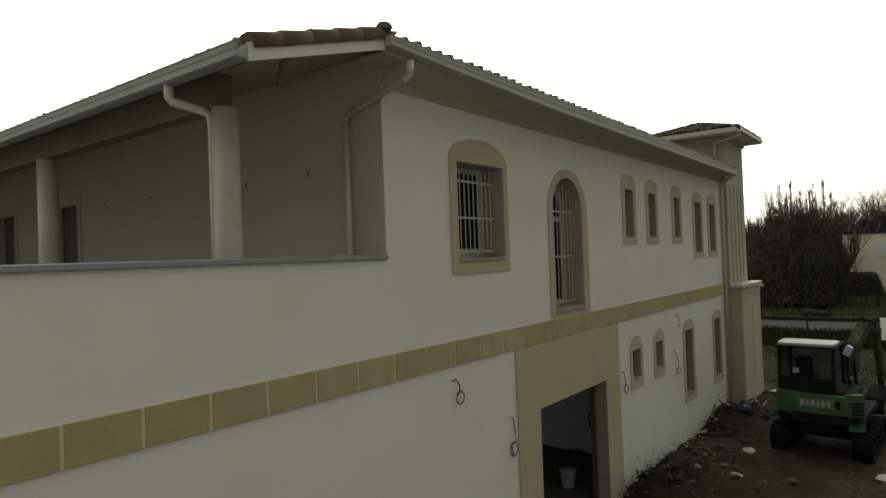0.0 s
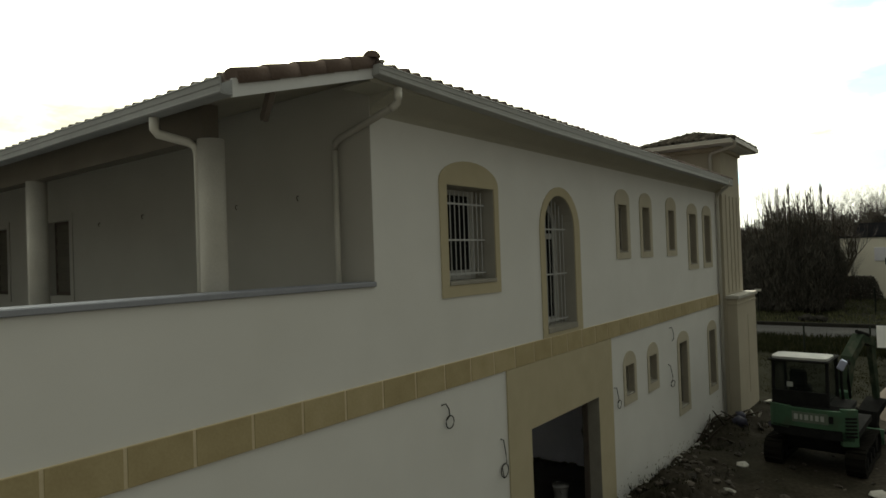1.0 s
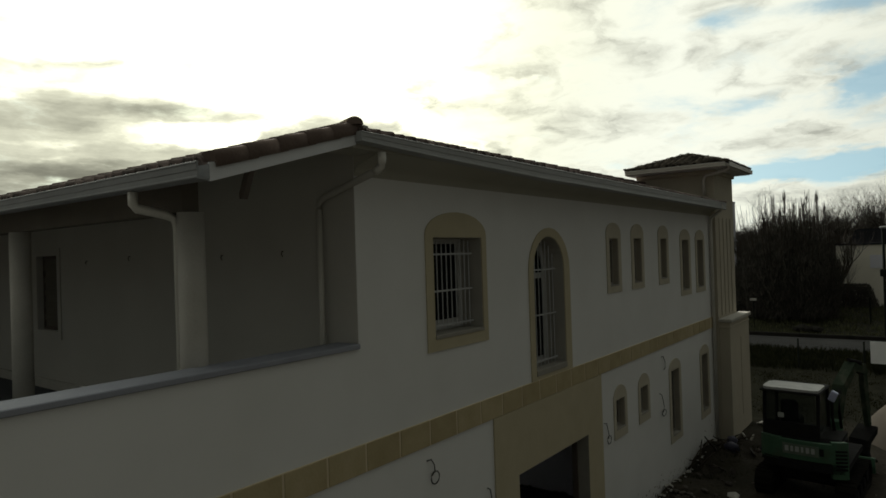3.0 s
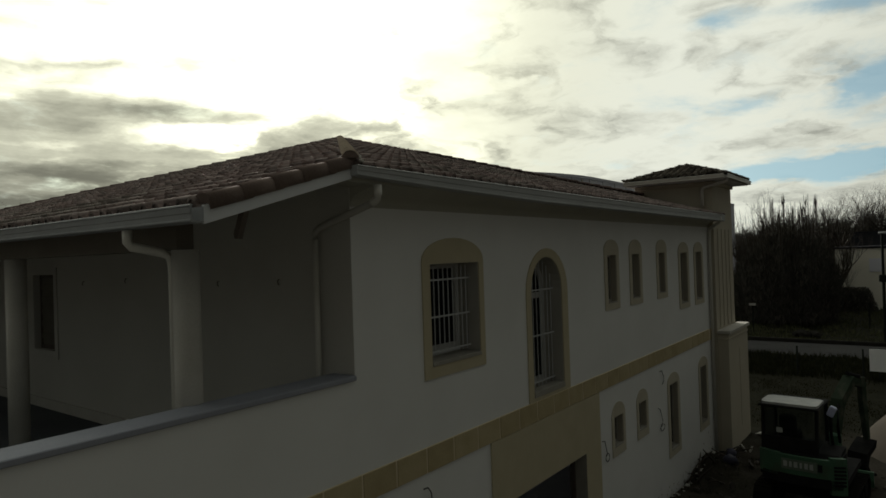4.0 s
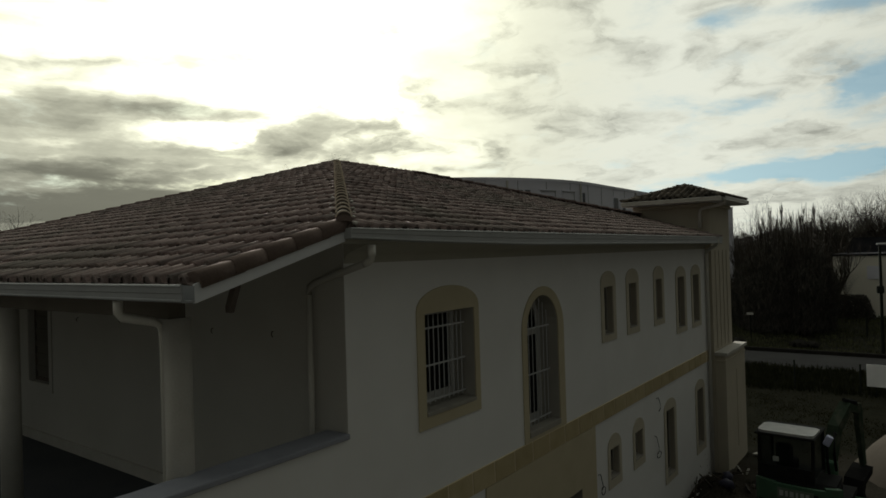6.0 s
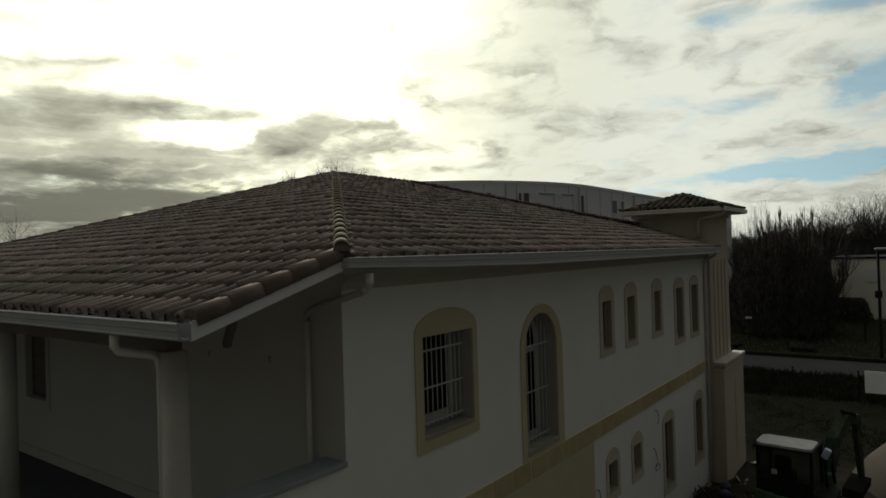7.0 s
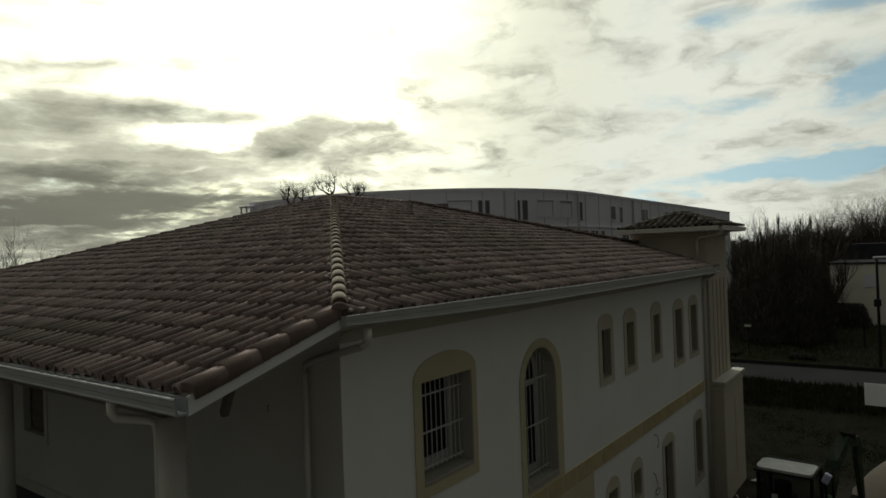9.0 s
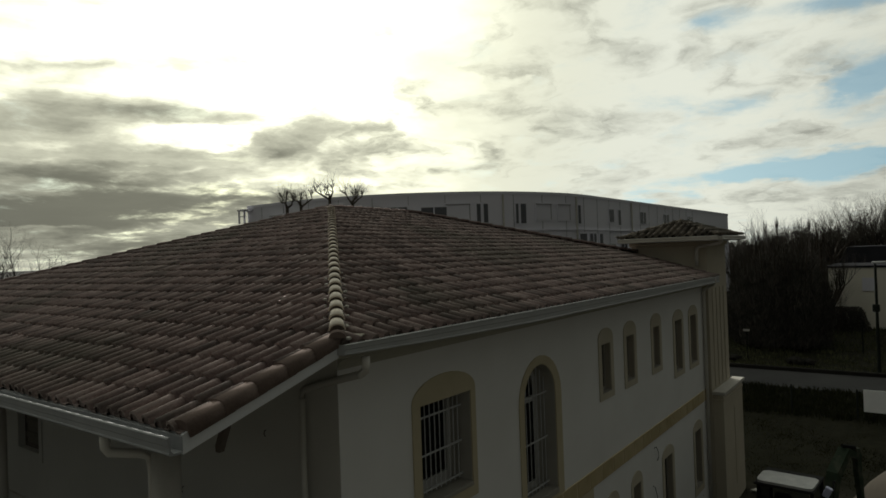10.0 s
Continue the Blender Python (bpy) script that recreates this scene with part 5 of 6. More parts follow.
for k in range(16):
    x, y, a = scrap.uniform(10.6, 13.5), -scrap.uniform(0.12, 0.75), scrap.uniform(0, 6.283)
    size, z = scrap.uniform(0.35, 0.8), height_at(x, y)
    dx, dy, rise = math.cos(a) * size * 0.5, math.sin(a) * min(size * 0.5, abs(y) - 0.05), scrap.uniform(0.05, 0.45)
    bm = tube(bmesh.new(), [(x - dx, y - dy, z - 0.02), (x + scrap.uniform(-0.08, 0.08), y, z + 0.04 + rise * 0.4), (x + dx, y + dy, z + rise)], [0.028, 0.024, 0.012], 6)
    tagged(part("broken_branch", bm, DRYWOOD, smooth=True), "bent dry branch lying on the spoil by the wall", "branch", "branches by the wall")
for k in range(9):
    x, y = scrap.uniform(11.0, 14.6), -scrap.uniform(0.55, 1.3)
    z, t, w, h = height_at(x, y), scrap.uniform(0, 6.283), scrap.uniform(0.10, 0.24), scrap.uniform(0.06, 0.14)
    bm = sheet([[(-w, 0), (-w * 0.2, -h * 0.2), (w, 0.02), (w * 0.8, h), (0.1 * w, h * 1.3), (-w * 0.7, h)]], lambda u, v, d: (u * math.cos(t) - d * math.sin(t) - 0.5 * v * math.sin(t), u * math.sin(t) + d * math.cos(t) + 0.5 * v * math.cos(t), v), 0.03)
    bmesh.ops.translate(bm, verts=bm.verts, vec=(x, y, z - 0.01))
    tagged(part("broken_block", bm, (CONCRETE, STONE, BAGBLUE)[k % 3]), "broken building block half sunk in the spoil", "rubble", "broken blocks by the tower")

# sand heap beyond the machine
bm = bmesh.new()
n1, n2 = 26, 12
rows_ = []
for i in range(n2 + 1):
    f = i / n2
    rows_.append([bm.verts.new((16.4 + 2.2 * f * math.cos(6.2832 * k / n1) * (1 + 0.12 * noise.noise((math.cos(6.2832 * k / n1) * 2, math.sin(6.2832 * k / n1) * 2, 3))), -5.0 + 1.95 * f * math.sin(6.2832 * k / n1), GROUND - 0.05 + 1.35 * (1 - f ** 2.2) + 0.05 * noise.noise((f * 7, k * 0.9, 0)))) for k in range(n1)])
for a, b in zip(rows_, rows_[1:]):
    for k in range(n1):
        bm.faces.new((a[k], a[(k + 1) % n1], b[(k + 1) % n1], b[k]))
tagged(part("sand_heap", bm, SAND, smooth=True), "heap of pale damp sand on the site", "sand heap", kind="stuff")


def tuft_mesh(seed, blades, height, spread, width):
    r = random.Random(seed)
    verts, faces = [], []
    for k in range(blades):
        a, d = r.uniform(0, 6.283), spread * math.sqrt(r.random())
        x, y = d * math.cos(a), d * math.sin(a)
        lean, h, t = r.uniform(0, 0.5), height * r.uniform(0.5, 1.1), r.uniform(0, 6.283)
        wx, wy = width * math.cos(t), width * math.sin(t)
        b = len(verts)
        verts += [(x - wx, y - wy, 0), (x + wx, y + wy, 0), (x + wx * 0.7 + lean * h * 0.4 * math.cos(a), y + wy * 0.7 + lean * h * 0.4 * math.sin(a), h * 0.6), (x + lean * h * math.cos(a), y + lean * h * math.sin(a), h)]
        faces += [(b, b + 1, b + 2), (b, b + 2, b + 3)]
    return verts, faces


def scatter(name, spots, label, category, mat, seed, blades, height, spread, width):
    verts, faces = [], []
    for k, (x, y) in enumerate(spots):
        v, f = tuft_mesh(seed + k, blades, height, spread, width)
        base = len(verts)
        z = height_at(x, y) if x < 20 else GROUND
        verts += [(x + a, y + b, z + c - 0.02) for a, b, c in v]
        faces += [tuple(base + i for i in g) for g in f]
    data = bpy.data.meshes.new(name)
    data.from_pydata(verts, [], faces)
    return tagged(linked(name, data, mat), label, category, kind="stuff")


spots = [(rnd.gauss(7.2, 1.4), -0.12 - abs(rnd.gauss(0.2, 0.5))) for k in range(70)] + [(rnd.uniform(10, 13.6), -0.1 - abs(rnd.gauss(0, 0.5))) for k in range(70)]
scatter("weeds", spots, "dark weeds growing along the wall foot", "weeds", WEED, 100, 16, 0.08, 0.14, 0.007)
spots = [(rnd.uniform(13, 25.4), rnd.uniform(-9, 9)) for k in range(3600)]
spots = [(x, y) for x, y in spots if not (x < 16.5 and y > -0.6) and not (math.hypot(x - 16.4, y + 5.0) < 2.3) and noise.noise((x * 0.25, y * 0.25, 7)) > -0.25]
scatter("grass", spots, "rough winter grass on the waste ground", "grass", SITEGRASS, 500, 12, 0.07, 0.34, 0.012)
spots = [(rnd.uniform(25.5, 31.0), rnd.uniform(-11, 10)) for k in range(1500)]
scatter("scrub", spots, "dark rank weeds between the fence and the road", "weeds", WEED, 9000, 16, 0.34, 0.32, 0.016)
spots = [(36.4 + rnd.uniform(0, 1) ** 1.3 * 36, rnd.uniform(-14, 20)) for k in range(3000)]
scatter("verge_grass", spots, "dull grass beyond the road", "grass", VERGEGRASS, 4000, 12, 0.28, 0.4, 0.02)

# ---- fence, sign, kerb, lamp ----
FENCEMAT = material("dark_green_wire", [(0.012, 0.015, 0.012), (0.02, 0.024, 0.02)], 0.8, 8, 40, spec=0.1)
DARKWOOD = material("dark_kerb", [(0.014, 0.0135, 0.012), (0.03, 0.028, 0.025)], 0.95, 3, 30, spec=0.05)
SIGNMAT = material("white_board", [(0.70, 0.71, 0.72), (0.78, 0.79, 0.80)], 0.5, 4, 30, 0.3, 0.03)
fence = thing("fence", (25.95, 0, GROUND), "dark wire mesh fence on thin posts by the road", "fence")
for k in range(-6, 7):
    y = -0.32 + 2.35 * k
    part("post", tube(bmesh.new(), [(25.95, y, GROUND - 0.05), (25.95, y, 1.53)], 0.035, 8), FENCEMAT, fence)
bm = bmesh.new()
for k in range(7):
    z = GROUND + 0.12 + 0.185 * k
    box(bm, 25.948, 25.952, -14.5, 14.0, z - 0.0015, z + 0.0015)
for k in range(190):
    y = -14.4 + 0.15 * k
    box(bm, 25.948, 25.952, y - 0.001, y + 0.001, GROUND + 0.08, 1.45)
ob = part("wire_mesh", bm, FENCEMAT, fence)
sign = thing("sign_board", (25.85, -3.7, GROUND), "blank-looking white site board fixed to the fence", "sign")
part("board", boxed(25.84, 25.87, -4.9, -2.89, 0.68, 1.56, bevel=0.004), SIGNMAT, sign)
for y in (-4.5, -3.2):
    part("post", tube(bmesh.new(), [(25.90, y, GROUND - 0.05), (25.90, y, 1.5)], 0.03, 8), FENCEMAT, sign)
tagged(part("kerb", boxed(35.8, 36.05, -200, 120, GROUND - 0.1, GROUND + 0.24, bevel=0.02), DARKWOOD), "dark kerb along the far side of the road", "kerb", kind="structure")
for y, w in ((0.9, 0.9), (4.6, 0.6)):
    bm = bmesh.new()
    for k in range(5):
        lump(bm, (38.2 + rnd.uniform(-0.3, 0.3), y + rnd.uniform(-w, w) * 0.5, GROUND + 0.2), 0.45 * w, rnd, 0.7)
    tagged(part("stone_block", bm, DARKWOOD), "dark boulder heap on the grass verge", "boulder", "boulders on the verge")
farfence = thing("far_fence", (44.0, 0, GROUND), "thin dark posts of a fence beyond the road", "fence")
for k in range(-4, 5):
    part("post", tube(bmesh.new(), [(44.0, 1.5 + 3.4 * k, GROUND - 0.05), (44.0, 1.5 + 3.4 * k, GROUND + 1.7)], 0.05, 6), FENCEMAT, farfence)
plate = thing("sign_plate", (38.9, 3.9, GROUND), "small pale sign plate on a thin dark post", "sign")
part("post", tube(bmesh.new(), [(38.92, 3.9, GROUND - 0.05), (38.92, 3.9, 2.20)], 0.025, 8), FENCEMAT, plate)
part("plate", boxed(38.87, 38.89, 3.72, 4.10, 2.08, 2.22, bevel=0.004), CONCRETE, plate)
lamp = thing("street_lamp", (37.0, -3.0, GROUND), "dark street lamp with a flat pale head", "street lamp")
part("pole", tube(bmesh.new(), [(37.0, -3.0, GROUND - 0.1), (37.0, -3.0, 6.25)], [0.09, 0.06], 10), FENCEMAT, lamp)
part("junction_box", boxed(36.88, 37.12, -3.14, -2.80, 3.65, 4.05, bevel=0.04), FENCEMAT, lamp)
part("head", boxed(36.80, 37.20, -3.60, -2.85, 6.25, 6.37, bevel=0.04), PVC, lamp, "flat pale lamp head")

# ---- distant buildings ----
BEIGE = material("beige_far_wall", [(0.80, 0.76, 0.65), (0.87, 0.83, 0.73)], 0.9, 0.6, 30)
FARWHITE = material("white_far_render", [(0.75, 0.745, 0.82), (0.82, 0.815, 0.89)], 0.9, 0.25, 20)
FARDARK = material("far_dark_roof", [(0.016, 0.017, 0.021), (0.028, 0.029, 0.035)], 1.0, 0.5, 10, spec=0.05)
shed = thing("far_building", (61, -4.5, GROUND), "low beige flat-roofed building beyond the road", "building")
part("wall", boxed(58.0, 66.0, -14.0, 1.15, GROUND - 0.1, 5.30), BEIGE, shed)
part("parapet", boxed(57.92, 66.1, -14.1, 1.22, 5.302, 5.46), FARDARK, shed, "dark roof edge")
part("panel", boxed(57.95, 57.998, -2.12, -1.21, 3.38, 4.46), FARWHITE, shed, "white panel on the wall")
part("window", boxed(57.93, 57.998, -7.5, -5.6, 2.6, 4.0), GLASS, shed)
roofed = thing("dark_building", (78, -8, GROUND), "long dark-roofed building behind the beige one", "building")
part("wall", boxed(74, 84, -24, 1.2, GROUND - 0.1, 5.2), FARDARK, roofed)
part("roof", sheet([[(-24.4, 5.2), (1.6, 5.2), (0.8, 6.9), (-23.6, 6.9)]], lambda u, v, w: (73.6 + w, u, v), 10.8), FARDARK, roofed)

FARGREY = material("grey_far_line", [(0.30, 0.30, 0.32), (0.38, 0.38, 0.40)], 0.7, 2, 20)
FARGLASS = glass_material("grey_far_glass", (0.14, 0.145, 0.16), 0.25)
# curved apartment block
apartments = thing("apartment_building", (50, 38, GROUND), "large white curved apartment block with a flat roof", "building")
CX, CY, CR, TOPZ = 50.0, 38.0, 19.1, 12.5


def facade(s, off=0.0):
    """A place along the facade, s metres from the start of the curved corner; off: metres in front of it."""
    arc_len = CR * math.pi / 2
    if s < 0:
        return Vector((CX - CR - off, CY - s, 0)), Vector((0, -1, 0))
    if s > arc_len:
        return Vector((CX + s - arc_len, CY - CR - off, 0)), Vector((1, 0, 0))
    a = math.pi + s / CR
    return Vector((CX + (CR + off) * math.cos(a), CY + (CR + off) * math.sin(a), 0)), Vector((-math.sin(a), math.cos(a), 0))


line_s = [-5.0, -2.5] + [CR * math.pi / 2 * k / 24 for k in range(25)] + [45.0, 60.0, 84.0]


def strip(z0, z1, off0, off1):
    bm = bmesh.new()
    rings = [[bm.verts.new(facade(s, o)[0] + Vector((0, 0, z))) for o, z in ((off0, z0), (off1, z0), (off1, z1), (off0, z1))] for s in line_s]
    for a, b in zip(rings, rings[1:]):
        for k in range(4):
            bm.faces.new((a[k], a[(k + 1) % 4], b[(k + 1) % 4], b[k]))
    bm.faces.new(rings[0])
    bm.faces.new(rings[-1][::-1])
    return bm


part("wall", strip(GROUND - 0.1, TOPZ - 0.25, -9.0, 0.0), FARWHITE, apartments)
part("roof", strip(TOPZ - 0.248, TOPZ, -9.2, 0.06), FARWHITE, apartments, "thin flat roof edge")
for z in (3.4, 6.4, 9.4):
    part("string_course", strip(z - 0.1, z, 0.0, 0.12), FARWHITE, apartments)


def facade_box(s, w, z0, z1, d0, d1):
    p, along = facade(s)
    outw = Vector((along.y, -along.x, 0))
    m = Matrix((along, outw, Vector((0, 0, 1)))).transposed().to_4x4()
    return boxed(-w / 2, w / 2, d0, d1, z0, z1, m=Matrix.Translation(p) @ m)


def station(az):
    """Metres along the facade at a bearing from the terrace corner."""
    o = Vector((-4.56, -4.74, 0))
    return min((k * 0.1 for k in range(-60, 840)), key=lambda s: abs(math.degrees(math.atan2(*(facade(s)[0] - o).yx)) - az))


for az, w, z0, z1, dark in ((37.2, 2.0, 10.4, 11.3, 1), (35.0, 1.9, 10.2, 11.5, 0), (33.2, 0.32, 10.0, 11.5, 1), (32.5, 0.36, 10.0, 11.5, 1), (29.7, 0.22, 9.9, 11.5, 1), (29.15, 0.5, 9.9, 11.5, 1),
                            (27.4, 1.6, 10.2, 11.5, 0), (25.6, 1.5, 10.2, 11.5, 0), (24.3, 0.4, 9.9, 11.5, 1), (21.6, 1.1, 10.2, 11.4, 1), (20.9, 0.6, 9.9, 11.4, 1), (18.97, 1.8, 10.2, 11.4, 1), (17.1, 2.0, 10.2, 11.4, 1), (15.2, 2.2, 10.2, 11.4, 1),
                            (24.0, 1.2, 7.4, 9.0, 1), (23.2, 1.4, 7.4, 9.0, 1), (22.5, 0.7, 7.2, 9.0, 1), (29.2, 2.4, 7.4, 8.9, 1), (20.6, 1.6, 7.4, 8.8, 1), (18.8, 1.9, 7.4, 8.8, 1), (26.5, 1.6, 7.4, 8.8, 1), (40.5, 1.6, 10.3, 11.4, 1), (44.0, 1.5, 10.3, 11.4, 1), (47.5, 1.5, 10.3, 11.4, 1), (51.0, 1.6, 10.3, 11.4, 0)):
    s = station(az)
    own = part("window", facade_box(s, w + 0.24, z0 - 0.12, z1 + 0.12, -0.05, 0.06), FARWHITE, apartments)
    part("pane" if dark else "shutter", facade_box(s, w, z0, z1, 0.04, 0.085), FARGLASS if dark else FARWHITE, own)
    # grey strips paint the shade along the shutter's top and side
    if not dark:
        part("shutter_box", facade_box(s, w + 0.1, z1 - 0.07, z1 + 0.02, 0.086, 0.17), FARGREY, own)
        part("guide_rail", facade_box(s + w / 2, 0.07, z0, z1, 0.086, 0.12), FARGREY, own)
    if dark and w > 1.2:
        part("mullion", facade_box(s, 0.10, z0, z1, 0.086, 0.11), FARWHITE, own)
for az in (30.0, 23.0):
    s = station(az)
    own = part("balcony", facade_box(s, 3.6, 6.9, 7.05, 0.0, 1.3), FARWHITE, apartments)
    part("railing", facade_box(s, 3.6, 7.06, 8.0, 1.2, 1.25), PVC, own)
for k in range(24):
    part("panel_joint", facade_box(-3.0 + 2.9 * k, 0.035, 6.5, TOPZ - 0.26, 0.0, 0.03), FARGREY, apartments)
for az in (24.55, 31.0, 19.9):
    part("rain_pipe", facade_box(station(az), 0.12, 3.4, TOPZ - 0.26, 0.03, 0.15), PVCPIPE, apartments)
frame_part = part("roof_frame", boxed(29.95, 31.3, 42.2, 43.25, 12.02, 12.14, bevel=0.01), FARWHITE, apartments, "small white canopy at the end of the roof")
for x, y in ((30.05, 43.1), (30.6, 43.1)):
    part("post", boxed(x, x + 0.12, y, y + 0.12, 10.9, 12.018), FARWHITE, frame_part)
part("rail", boxed(30.05, 30.9, 43.13, 43.18, 11.50, 11.58), FARWHITE, frame_part)


# ---- trees ----
BARK = material("grey_bark", [(0.045, 0.036, 0.028), (0.10, 0.082, 0.065)], 0.9, 3, 25, 0.4, 0.4)


def branch_mesh(seed, height, spread, upright, levels=5, knots=False, first=0.35, thick=0.022):
    """Trunk and limbs in one mesh, twigs in another, as vertex and face lists."""
    r = random.Random(seed)
    trunk, twigs = ([], []), ([], [])

    def limb(store, p, q, r0, r1, sides):
        d = (q - p).normalized()
        side = d.cross(Vector((0.3, 0.5, 0.8))).normalized()
        up_ = side.cross(d)
        b = len(store[0])
        for c, rr in ((p, r0), (q, r1)):
            for k in range(sides):
                a = 2 * math.pi * k / sides
                store[0].append(tuple(c + rr * (math.cos(a) * side + math.sin(a) * up_)))
        for k in range(sides):
            store[1].append((b + k, b + (k + 1) % sides, b + sides + (k + 1) % sides, b + sides + k))

    def grow(p, d, length, rad, level):
        segs = 3 if level < 3 else 2
        for k in range(segs):
            bend = Vector((r.gauss(0, 1), r.gauss(0, 1), r.gauss(0, 0.6))) * 0.16
            d = (d + bend + Vector((0, 0, upright * 0.12))).normalized()
            q = p + d * (length / segs)
            r1 = rad * (0.86 if k < segs - 1 else 0.72)
            limb(trunk if level < 2 else twigs, p, q, rad, r1, 8 if level == 0 else 5 if level < 2 else 3)
            rad, p = r1, q
            if level > 0 and level < levels - 1 and k < segs - 1:
                side = Vector((r.gauss(0, 1), r.gauss(0, 1), r.gauss(0, 0.5) + upright)).normalized()
                grow(p, (d * 0.6 + side * spread).normalized(), length * r.uniform(0.45, 0.65), rad * 0.55, level + 1)
        if level < levels - 1:
            kids = (5 if knots and level == 1 else 3 if level else 4)
            for k in range(kids):
                a = 6.283 * (k + r.random() * 0.6) / kids
                side = Vector((math.cos(a), math.sin(a), r.uniform(0.0, 0.6) + upright * 0.5))
                grow(p, (d * (0.75 if level else 0.9) + side * spread).normalized(), length * r.uniform(0.58, 0.82) * ((0.35 / first) ** 1.6 if level == 0 else 1), rad * r.uniform(0.55, 0.75), level + 1)

    grow(Vector((0, 0, 0)), Vector((0, 0, 1)), height * first, height * thick, 0)
    return trunk, twigs


def tree_kind(name, seed, height, spread, upright, label, levels=6, knots=False, first=0.35, thick=0.022):
    trunk, twigs = branch_mesh(seed, height, spread, upright, levels, knots, first, thick)
    root = thing(name, (0, 0, 0), label, "tree")
    for pname, (v, f), mat in (("trunk", trunk, BARK), ("crown", twigs, TWIG)):
        data = bpy.data.meshes.new(pname)
        data.from_pydata(v, [], f)
        linked(pname, data, mat, root)
    return root


def put(root, spots, group):
    first = True
    root["group"] = group
    for x, y, scale, turn in spots:
        m = Matrix.Translation((x, y, GROUND - 0.1)) @ Matrix.Rotation(turn, 4, "Z") @ Matrix.Scale(scale, 4)
        if first:
            root.matrix_basis, first = m, False
        else:
            ob = copy_thing(root, Matrix.Identity(4))
            ob.matrix_basis = m


def bearing(az, d):
    return -4.5 + d * math.cos(radians(az)), -4.7 + d * math.sin(radians(az))


def pollard(seed, x, y, forks, crown, label):
    """An old pollard: a bare trunk, a few thick crooked limbs with knobbed ends, sprays of thin shoots on the knobs."""
    r = random.Random(seed)
    root = thing("bare_tree", (x, y, GROUND), label, "tree", "bare trees behind the house")
    wood, shoots = bmesh.new(), bmesh.new()
    top = Vector((x, y, crown - 1.2))
    tube(wood, [(x + r.uniform(-0.2, 0.2), y, GROUND - 0.1), (x + r.uniform(-0.15, 0.15), y, crown * 0.5), top], [0.26, 0.18, 0.11], 8)
    for k in range(forks):
        a = 6.283 * (k + r.uniform(-0.25, 0.25)) / forks + seed
        out = Vector((math.cos(a), math.sin(a), 0))
        reach = r.uniform(0.6, 1.05)
        p1 = top + out * reach * 0.55 + Vector((0, 0, r.uniform(0.10, 0.40)))
        p2 = p1 + out * reach * r.uniform(0.3, 0.5) + Vector((r.uniform(-0.3, 0.3), r.uniform(-0.3, 0.3), r.uniform(-0.05, 0.35)))
        p3 = p2 + out * reach * r.uniform(-0.15, 0.5) + Vector((0, 0, r.uniform(0.1, 0.4)))
        tube(wood, [top - Vector((0, 0, 0.15)), p1, p2, p3], [0.09, 0.065, 0.045, 0.055], 6)
        ends = [p3]
        for j in range(2):
            q = (p1, p2)[j]
            e = q + Vector((r.uniform(-0.35, 0.35), r.uniform(-0.35, 0.35), r.uniform(0.2, 0.5)))
            tube(wood, [q, (q + e) / 2 + Vector((r.uniform(-0.1, 0.1), r.uniform(-0.1, 0.1), 0)), e], [0.034, 0.024, 0.034], 6)
            ends.append(e)
        for e in ends:
            bmesh.ops.create_icosphere(wood, subdivisions=1, radius=r.uniform(0.04, 0.065), matrix=Matrix.Translation(e))
            for j in range(17):
                lean = Vector((r.gauss(0, 0.42), r.gauss(0, 0.42), r.uniform(0.15, 0.95)))
                mid = e + lean * 0.45 + Vector((r.gauss(0, 0.05), r.gauss(0, 0.05), 0))
                tube(shoots, [e, mid, mid + lean * 0.45 + Vector((r.gauss(0, 0.08), r.gauss(0, 0.08), 0.12))], [0.009, 0.006, 0.003], 3)
    part("trunk", wood, BARK, root)
    part("crown", shoots, TWIG, root)


for seed, (x, y), forks, crown in ((12, bearing(50.1, 48.5), 3, 12.75), (4, bearing(48.9, 49.0), 3, 12.85), (7, bearing(46.4, 48.5), 3, 13.35), (15, bearing(44.4, 48.5), 4, 12.9)):
    pollard(seed, x, y, forks, crown, "leafless pollarded tree with thick knotty limbs")
side_tree = tree_kind("bare_tree", 41, 10.0, 0.6, 0.35, "leafless broad tree beyond the roof", 6, thick=0.042)
put(side_tree, [(*bearing(71.5, 58), 0.98, 1.0)], "bare trees behind the house")
tall_tree = tree_kind("bare_tree", 23, 10.0, 0.36, 1.0, "slender leafless tree with upright twigs", 6, thick=0.062)
row = random.Random(8)
spots = []
for k in range(12):
    az = 5.6 + 0.55 * k
    spots.append((*bearing(az, row.uniform(58, 66)), (0.60 + 0.30 * math.exp(-((az - 9.3) / 1.3) ** 2)) * row.uniform(0.86, 1.08), k * 1.7))
put(tall_tree, spots, "slender trees behind the thicket")
small_tree = tree_kind("bare_tree", 29, 10.0, 0.5, 0.7, "small leafless tree before the beige building", 6, thick=0.012)
put(small_tree, [(*bearing(4.9, 57.5), 0.46, 0.3)], "small trees by the beige building")
wide = tree_kind("bare_tree", 37, 10.0, 0.62, 0.35, "broad leafless tree in the distant tree line", 6, thick=0.046)
put(wide, [(*bearing(-5.0 + 0.62 * k, row.uniform(112, 132)), row.uniform(1.12, 1.42) * (1.0 - 0.022 * max(0, k - 12)), k * 2.3) for k in range(30)], "distant tree line")


